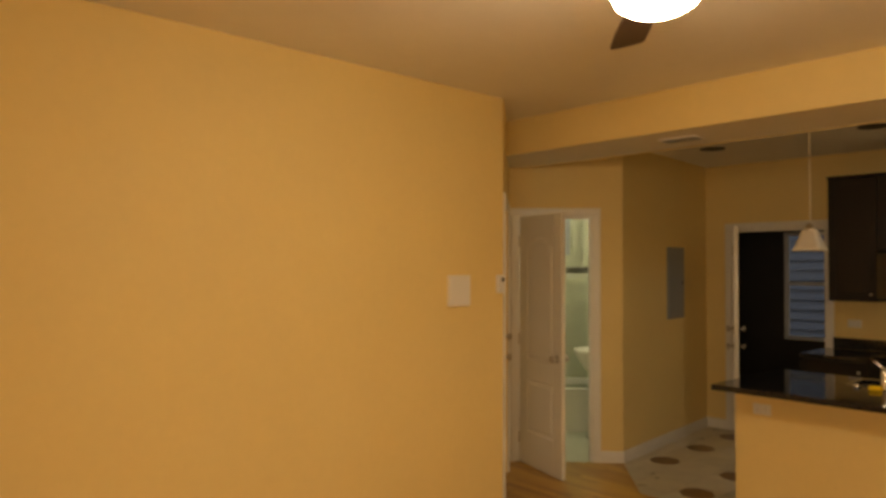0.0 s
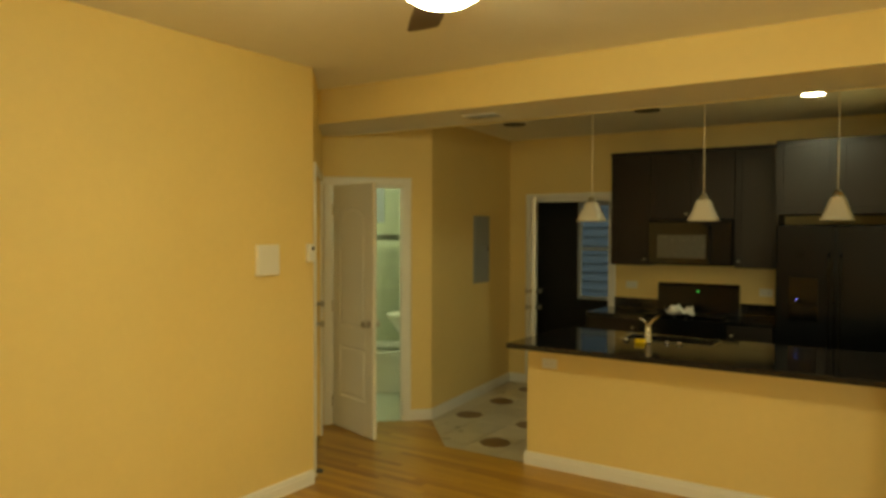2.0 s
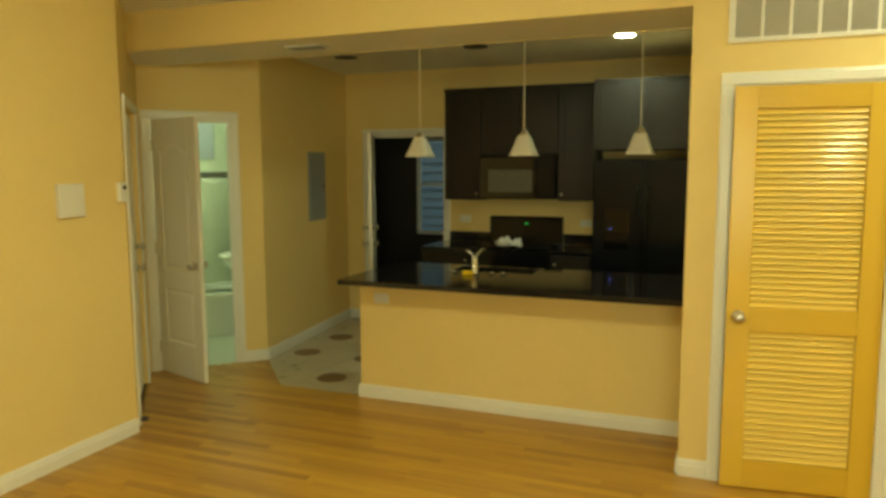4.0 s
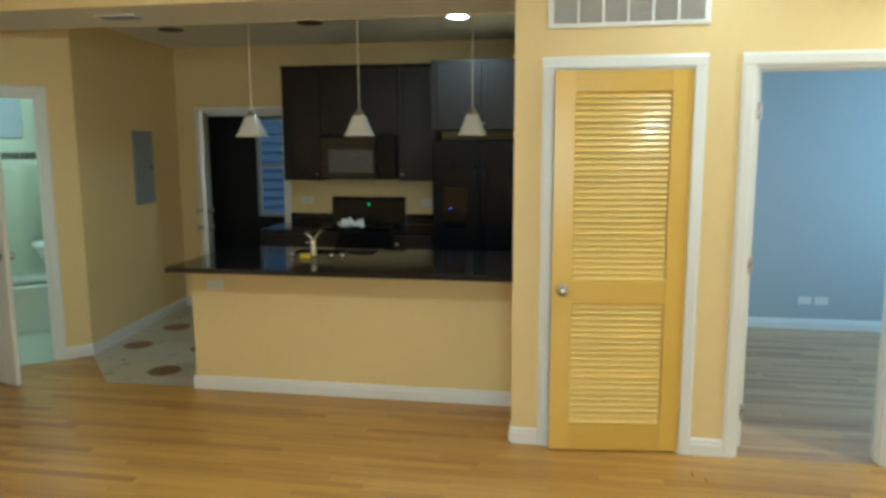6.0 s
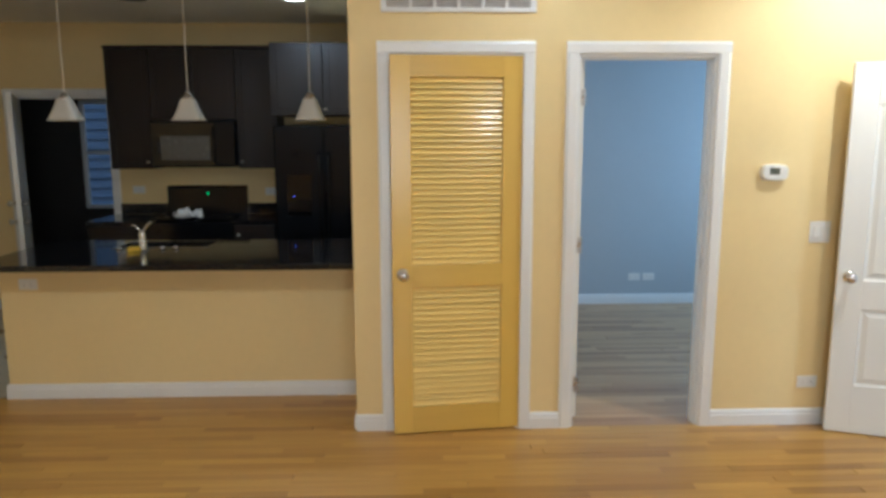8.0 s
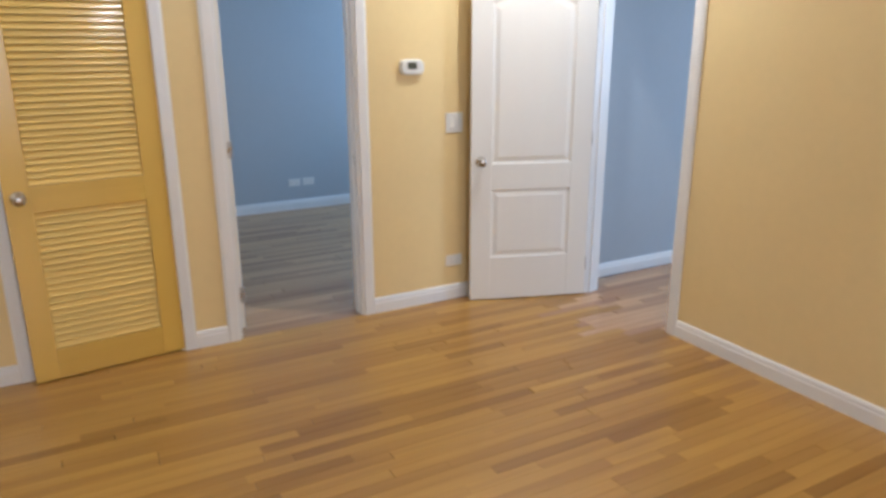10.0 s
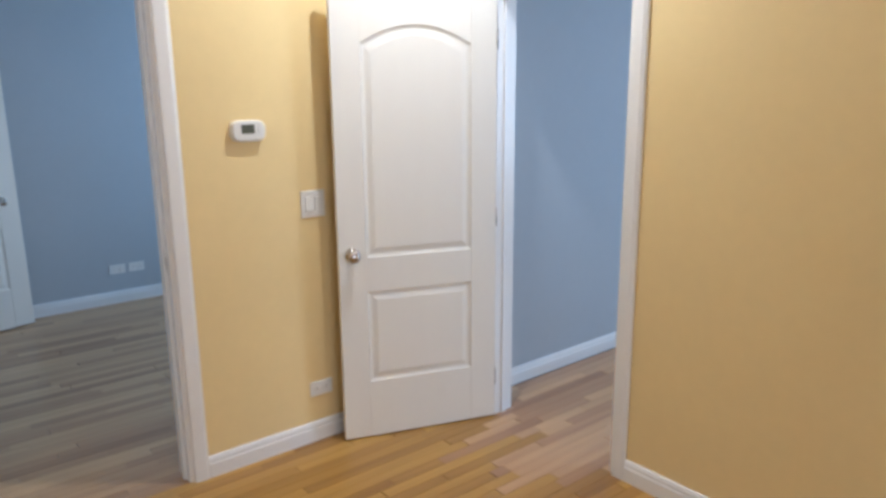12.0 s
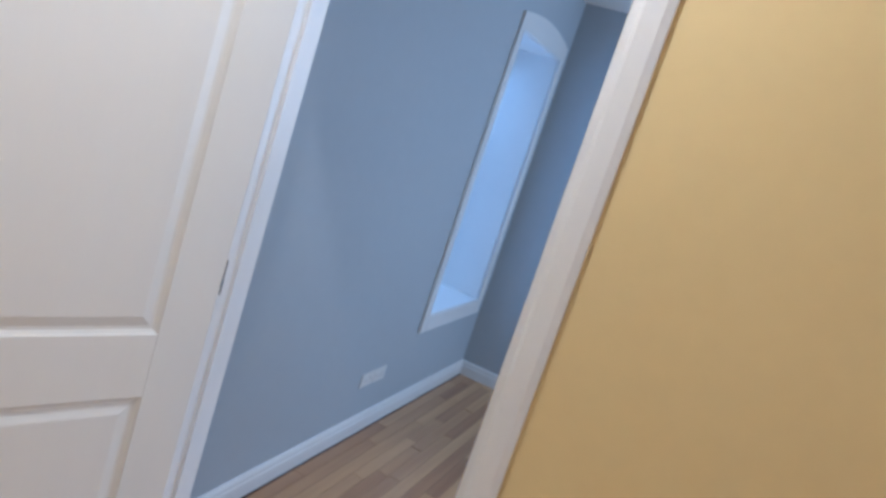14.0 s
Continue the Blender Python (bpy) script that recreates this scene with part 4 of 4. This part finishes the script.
fr = thing("refrigerator", Matrix(), "black side-by-side refrigerator with long handles", "refrigerator")
part("body", box(2.40, 2.98, 0.19, 1.055, 0.02, 1.72, 0.008), BLACK, fr)
for y0, y1 in ((0.195, 0.62), (0.63, 1.05)):
    part("door", box(2.33, 2.398, y0, y1, 0.06, 1.715, 0.012, 3), BLACK, fr)
for y in (0.585, 0.665):
    part("handle", tube([(2.33, y, 0.62), (2.28, y, 0.66), (2.28, y, 1.45), (2.33, y, 1.49)], 0.012), BLACKGLASS, fr, smooth=True)
part("dispenser", box(2.322, 2.33, 0.74, 0.95, 0.95, 1.30, 0.003), BLACKGLASS, fr)
part("indicator", box(2.319, 2.3215, 0.888, 0.895, 1.117, 1.124), BLUELED, fr, "blue indicator light")

# ---- back porch beyond the kitchen door ----
PL = "dark brown porch wall"
PX = 4.6
WA, WB, WC, WD = 3.72, 3.02, 0.79, 2.03
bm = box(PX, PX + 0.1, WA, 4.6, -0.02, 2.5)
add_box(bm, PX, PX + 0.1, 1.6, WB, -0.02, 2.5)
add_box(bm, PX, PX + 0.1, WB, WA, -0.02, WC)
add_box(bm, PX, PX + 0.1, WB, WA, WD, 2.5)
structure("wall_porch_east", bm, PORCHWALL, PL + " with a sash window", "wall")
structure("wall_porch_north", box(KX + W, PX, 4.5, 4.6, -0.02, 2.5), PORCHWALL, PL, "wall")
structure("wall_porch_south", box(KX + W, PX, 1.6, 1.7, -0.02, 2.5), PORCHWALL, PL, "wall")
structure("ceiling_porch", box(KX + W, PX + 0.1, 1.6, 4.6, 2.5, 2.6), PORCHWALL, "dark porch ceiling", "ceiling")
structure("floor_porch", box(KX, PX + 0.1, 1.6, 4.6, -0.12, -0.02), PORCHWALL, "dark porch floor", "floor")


def sash_window(name, x, y0, y1, z0, z1, out=-1, label="white double-hung sash window"):
    ob = thing(name, Matrix(), label, "window", kind="structure")
    f = 0.04
    y0, y1 = min(y0, y1), max(y0, y1)
    zm = z0 + (z1 - z0) * 0.52
    bm = bmesh.new()
    for b in ((y0, y0 + f, z0, z1), (y1 - f, y1, z0, z1), (y0 + f, y1 - f, z0, z0 + f), (y0 + f, y1 - f, z1 - f, z1)):
        add_box(bm, x, x + 0.05, *b)
    part("window_frame", bm, WHITE, ob)
    part("meeting_rail", box(x + 0.005, x + 0.045, y0 + f, y1 - f, zm - 0.018, zm + 0.018), WHITE, ob)
    for a, b in ((z0 + f, zm - 0.018), (zm + 0.018, z1 - f)):
        g = part("pane", box(x + 0.02, x + 0.026, y0 + f, y1 - f, a, b), GLASS, ob)
        g.visible_shadow = False
    return ob


sash_window("window_1", PX + 0.03, WA, WB, WC, WD)
nb = thing("neighbour_wall", Matrix(), "blue-grey clapboard wall of the house next door", "facade")
me = finish("clapboard", prism_xz([(0, 0), (0.022, 0), (0.006, 0.15), (0, 0.15)], -2.5, 2.5), SIDING)
for k in range(22):
    s = new("clapboard", me)
    s.parent = nb
    s.matrix_basis = Matrix.Translation((7.0, 4.5, -0.3 + 0.145 * k)) @ Matrix.Rotation(math.pi, 4, "Z")
part("sheathing", box(7.0, 7.15, 2.0, 7.0, -0.4, 2.9), SIDING, nb)

# ---- bathroom ----
R0, R1, D2 = -0.16, 1.45, 1.82
structure("wall_bathroom_tiled", prism([bath(R0, D2), bath(R1, D2), bath(R1, D2 + 0.1), bath(R0, D2 + 0.1)], 0, 2.5), BATHGROUT, "pale tiled bathroom wall with a dark mosaic band", "wall")
structure("wall_bathroom_side", prism([bath(R0, 0.32), bath(R0, D2), bath(R0 - 0.08, D2), bath(R0 - 0.08, 0.40)], 0, 2.5), BATHTILE, "pale green tiled bathroom side wall", "wall")
structure("wall_bathroom_far_side", prism([bath(R1, 0.11), bath(R1, D2), bath(R1 + 0.08, D2), bath(R1 + 0.08, 0.11)], 0, 2.5), BATHTILE, "pale green tiled bathroom side wall", "wall")
structure("wall_bathroom_inner", prism([bath(P1 + 0.005, 0.112), bath(R1, 0.112), bath(R1, 0.118), bath(P1 + 0.005, 0.118)], 0, 2.5), BATHTILE, "pale green tiled bathroom wall", "wall")
structure("ceiling_bathroom", prism([bath(0.06, 0.112), bath(R1, 0.112), bath(R1, D2), bath(R0, D2), bath(R0, 0.42)], 2.5, 2.56), CEIL, "white bathroom ceiling", "ceiling")
fb = structure("floor_bathroom", prism([bath(0.1, 0.02), bath(R1, 0.02), bath(R1, D2), bath(R0, D2), bath(R0, 0.35)], -0.1, -0.006), BATHGROUT, "pale tiled bathroom floor", "floor")
back = bpy.data.objects["wall_bathroom_tiled"]
bangle = math.degrees(math.atan2(u.y, u.x))
me = finish("tile", box(-0.0985, 0.0985, -0.004, 0.0, -0.1235, 0.1235, 0.001), BATHTILE)
band = finish("mosaic_tile", box(-0.0985, 0.0985, -0.005, 0.0, -0.0335, 0.0335, 0.001), MOSAIC)
for i in range(8):
    for row in range(11):
        z = 0.125 + row * 0.25
        if row >= 7:
            z = 1.62 + 0.125 + (row - 7) * 0.25
        if row == 6:
            continue
        if z > 2.4:
            continue
        t = new("tile", me)
        t.parent = back
        t.matrix_basis = turned((*bath(R0 + 0.1 + i * 0.2, D2), z), bangle)
    t = new("mosaic_tile", band)
    t.parent = back
    t.matrix_basis = turned((*bath(R0 + 0.1 + i * 0.2, D2), 1.583), bangle)
mc = thing("bathroom_cabinet", turned((*bath(0.33, D2 - 0.02), 1.93), bangle), "small grey wall cabinet high in the bathroom", "cabinet")
part("case", box(-0.13, 0.16, -0.12, 0.0, -0.18, 0.24, 0.004), PANELGREY, mc)
part("handle", box(-0.10, -0.08, -0.135, -0.12, 0.0, 0.09, 0.003), DARKHOLE, mc)
tb = thing("bathtub", Matrix(), "white built-in bathtub against the tiled wall", "bathtub")
part("apron", prism([bath(R0 + 0.003, 1.10), bath(R1, 1.10), bath(R1, 1.14), bath(R0 + 0.003, 1.14)], 0, 0.36), PORCELAIN, tb)
bm = prism([bath(R0 + 0.003, 1.07), bath(R1, 1.07), bath(R1, 1.17), bath(R0 + 0.003, 1.17)], 0.36, 0.42)
prism([bath(R0 + 0.003, D2 - 0.09), bath(R1, D2 - 0.09), bath(R1, D2 - 0.01), bath(R0 + 0.003, D2 - 0.01)], 0.36, 0.42, bm)
part("rim", bm, PORCELAIN, tb)
part("basin", prism([bath(R0 + 0.003, 1.17), bath(R1, 1.17), bath(R1, D2 - 0.09), bath(R0 + 0.003, D2 - 0.09)], 0.05, 0.12), PORCELAIN, tb)
ws = thing("washbasin", Matrix.Translation((*bath(0.06, 0.86), 0)), "white porcelain washbasin on the bathroom wall", "washbasin")
part("bowl", lathe([(0.0, 0.60), (0.07, 0.60), (0.13, 0.66), (0.19, 0.75), (0.225, 0.81), (0.228, 0.838), (0.205, 0.838), (0.13, 0.74), (0, 0.70)], 36), PORCELAIN, ws, smooth=True)
part("pedestal", lathe([(0.0, 0), (0.11, 0), (0.10, 0.04), (0.07, 0.3), (0.075, 0.60), (0, 0.60)], 28), PORCELAIN, ws, smooth=True)

# ---- side room window ----
win = thing("window_2", Matrix(), "deep-set white side room window with an arched head", "window", kind="structure")
gx = SX + 0.34
yl, yr = WY1, WY0
bm = bmesh.new()
for b in ((yl, yl + 0.05, WZ0, WZ1), (yr - 0.05, yr, WZ0, WZ1), (yl + 0.05, yr - 0.05, WZ0, WZ0 + 0.05), (yl + 0.05, yr - 0.05, WZ1 - 0.05, WZ1)):
    add_box(bm, gx, gx + 0.06, *b)
part("window_frame", bm, WHITE, win)
part("meeting_rail", box(gx + 0.006, gx + 0.05, yl + 0.05, yr - 0.05, 1.25, 1.29), WHITE, win)
for a, b in ((WZ0 + 0.05, 1.25), (1.29, WZ1 - 0.05)):
    g = part("pane", box(gx + 0.025, gx + 0.031, yl + 0.05, yr - 0.05, a, b), GLASS, win)
    g.visible_shadow = False
part("reveal_side", box(SX + 0.001, gx, yl, yl + 0.006, WZ0 + 0.006, WZ1), WHITE, win)
part("reveal_side", box(SX + 0.001, gx, yr - 0.006, yr, WZ0 + 0.006, WZ1), WHITE, win)
part("reveal_head", box(SX + 0.001, gx, yl + 0.006, yr - 0.006, WZ1 - 0.006, WZ1), WHITE, win)
part("window_sill", box(SX - 0.012, gx, yl, yr, WZ0 - 0.004, WZ0 + 0.006, 0.001), WHITE, win)
cw = 0.062
for y0, y1 in ((yl - cw, yl), (yr, yr + cw)):
    part("side_casing", box(SX - 0.016, SX - 0.0005, y0, y1, WZ0 - 0.09, WZ1, 0.003), WHITE, win)
part("apron_casing", box(SX - 0.016, SX - 0.0005, yl, yr, WZ0 - 0.09, WZ0 - 0.005, 0.003), WHITE, win)
bm = bmesh.new()
head = [(yl - cw, WZ1), (yr + cw, WZ1)]
for k in range(13):
    f = k / 12
    head.append((yr + cw + (yl - yr - 2 * cw) * f, WZ1 + 0.075 + 0.045 * 4 * f * (1 - f)))
a = [bm.verts.new((SX - 0.016, y, z)) for y, z in head]
b = [bm.verts.new((SX - 0.0005, y, z)) for y, z in head]
bm.faces.new(a)
bm.faces.new(b[::-1])
for i in range(len(head)):
    j = (i + 1) % len(head)
    bm.faces.new((a[i], b[i], b[j], a[j]))
part("head_casing", bm, WHITE, win, "arched white head casing")

# ---- ground outside ----
structure("ground", box(-40, 60, -60, 60, -0.35, -0.30), SUBFLOOR, "dark ground outside the flat", "ground")

# ---- tiles and floor boards ----
kt = structure("floor_kitchen", prism([(0.572, 0.1), (3.0, 0.1), (3.0, 3.84), (1.17, 3.637), (0.60, 3.12), (0.572, 2.4)], -0.12, -0.004), GROUT, "beige tiled kitchen floor with brown tiles", "floor")
PT = 0.305
edge_a, edge_b = Vector((0.60, 3.12)), Vector((1.17, 3.637))


def inside_kitchen(x, y):
    if x < 0.585 or x > 2.99 or y < 0.2:
        return False
    d = (edge_b - edge_a)
    if (Vector((x, y)) - edge_a).cross(d) < 0.0 and x < 1.17:
        return False
    return y < 3.637 + (x - 1.17) * 0.111 if x >= 1.17 else True


tile_me = finish("tile", box(-PT / 2 + 0.0025, PT / 2 - 0.0025, -PT / 2 + 0.0025, PT / 2 - 0.0025, -0.004, 0.0, 0.001), TILE)
oct_pts = [(0.125 * math.cos(math.pi / 8 + k * math.pi / 4), 0.125 * math.sin(math.pi / 8 + k * math.pi / 4)) for k in range(8)]
brown_me = finish("brown_tile", prism(oct_pts, -0.002, 0.0012), TILEBROWN)
for i in range(0, 9):
    for j in range(0, 13):
        x, y = 0.88 - PT + i * PT, 2.83 - 9 * PT + j * PT
        if not all(inside_kitchen(x + a * PT * 0.49, y + b * PT * 0.49) for a in (-1, 1) for b in (-1, 1)):
            pts = [(x + a * PT * 0.49, y + b * PT * 0.49) for a in (-1, 1) for b in (-1, 1)]
            if not any(inside_kitchen(*p) for p in pts):
                continue
            # cut tile at the room's edge
            bm = box(x - PT * 0.49, x + PT * 0.49, y - PT * 0.49, y + PT * 0.49, -0.004, 0.0)
            for p, n in (((0.585, 0), (-1, 0)), ((*edge_a,), (-(edge_b - edge_a).y, (edge_b - edge_a).x)), ((1.17, 3.637), (-0.111, 1)), ((2.99, 0), (1, 0)), ((0, 0.2), (0, -1))):
                geom = bm.verts[:] + bm.edges[:] + bm.faces[:]
                if geom:
                    bmesh.ops.bisect_plane(bm, geom=geom, plane_co=(*p, 0), plane_no=(*n, 0), clear_outer=True)
            if bm.faces:
                part("tile", bm, TILE, kt)
            else:
                bm.free()
        else:
            t = new("tile", tile_me)
            t.parent = kt
            t.matrix_basis = Matrix.Translation((x, y, 0))
        if (i - 1) % 2 == 0 and (j - 9) % 2 == 0 and inside_kitchen(x, y):
            t = new("brown_tile", brown_me)
            t.parent = kt
            t.matrix_basis = Matrix.Translation((x, y, 0))

BWID = 0.057
rng = random.Random(7)


def boards(x0, x1, y0, y1):
    """Rows of strips along y with staggered ends."""
    out = []
    n = int((x1 - x0) / BWID)
    for i in range(n):
        y = y0 - rng.random() * 0.7
        while y < y1:
            l = rng.choice((0.35, 0.5, 0.65, 0.8, 1.0, 1.25)) * rng.uniform(0.9, 1.1)
            a, b = max(y, y0), min(y + l, y1)
            if b - a > 0.004:
                out.append((x0 + i * BWID, a, b))
            y += l
    return out


def edge_of_room(x):
    """How far the living room's boards run towards the hall at x."""
    if x < -0.57:
        return LY
    if x < 0.48:
        return LY + (x + 0.57) * 0.862
    return 4.807 - x


def doorway_joint(x):
    """Where the living room's strip ends and the side room's begins, row by row."""
    return RY + (0.55 * random.Random(round(x * 1000)).random() - 0.05 if D0 + 0.02 < x < D1 - 0.07 else 0.0)


def lay(floor, x0, x1, y0, y1, chosen, clip=None, mat=OAK, mat_rest=OAK_REST, joint=None):
    shapes, rest = {}, bmesh.new()
    count = 0
    for x, a, b in boards(x0, x1, y0, y1):
        if clip:
            b = min(b, clip(x + BWID / 2))
            a = max(a, doorway_joint(x))
            if x > -0.03:
                a = max(a, 0.174)
            if x > 0.55:
                a = max(a, 2.42 + 0.7 if x < 0.6 else 3.12 + (x - 0.6) * 0.907)
        elif joint:
            b = min(b, joint(x))
        if b - a < 0.004:
            continue
        lift = rng.uniform(-0.0004, 0.0)
        if count < 300 and chosen(x, (a + b) / 2):
            key = round(b - a, 2)
            if key not in shapes:
                h = key / 2 - 0.0006
                shapes[key] = finish("board", box(0.0005, BWID - 0.0005, -h, h, -0.010, 0.0, 0.0007), mat)
            o = new("board", shapes[key])
            o.parent = floor
            o.matrix_basis = Matrix.Translation((x, (a + b) / 2, lift))
            count += 1
        else:
            add_box(rest, x + 0.0005, x + BWID - 0.0005, a + 0.0006, b - 0.0006, -0.010, lift)
    r = part("boards", rest, mat_rest, floor)
    r["kind"] = "stuff"


lay(bpy.data.objects["floor"], -6.6, 1.16, RY - 0.06, 4.4, lambda x, y: -1.75 < x < 0.02 and -3.1 < y < 3.3, edge_of_room)
lay(bpy.data.objects["floor_bedroom"], 0.012, 3.0, -4.2, -0.9, lambda x, y: x > 0.1 and -3.0 < y < -0.9, None, OAK_B, OAK_B_REST)
lay(bpy.data.objects["floor_side_room"], -3.408, SX, SY, RY + 0.6, lambda x, y: x > -1.3, None, MAPLE, MAPLE_REST, doorway_joint)
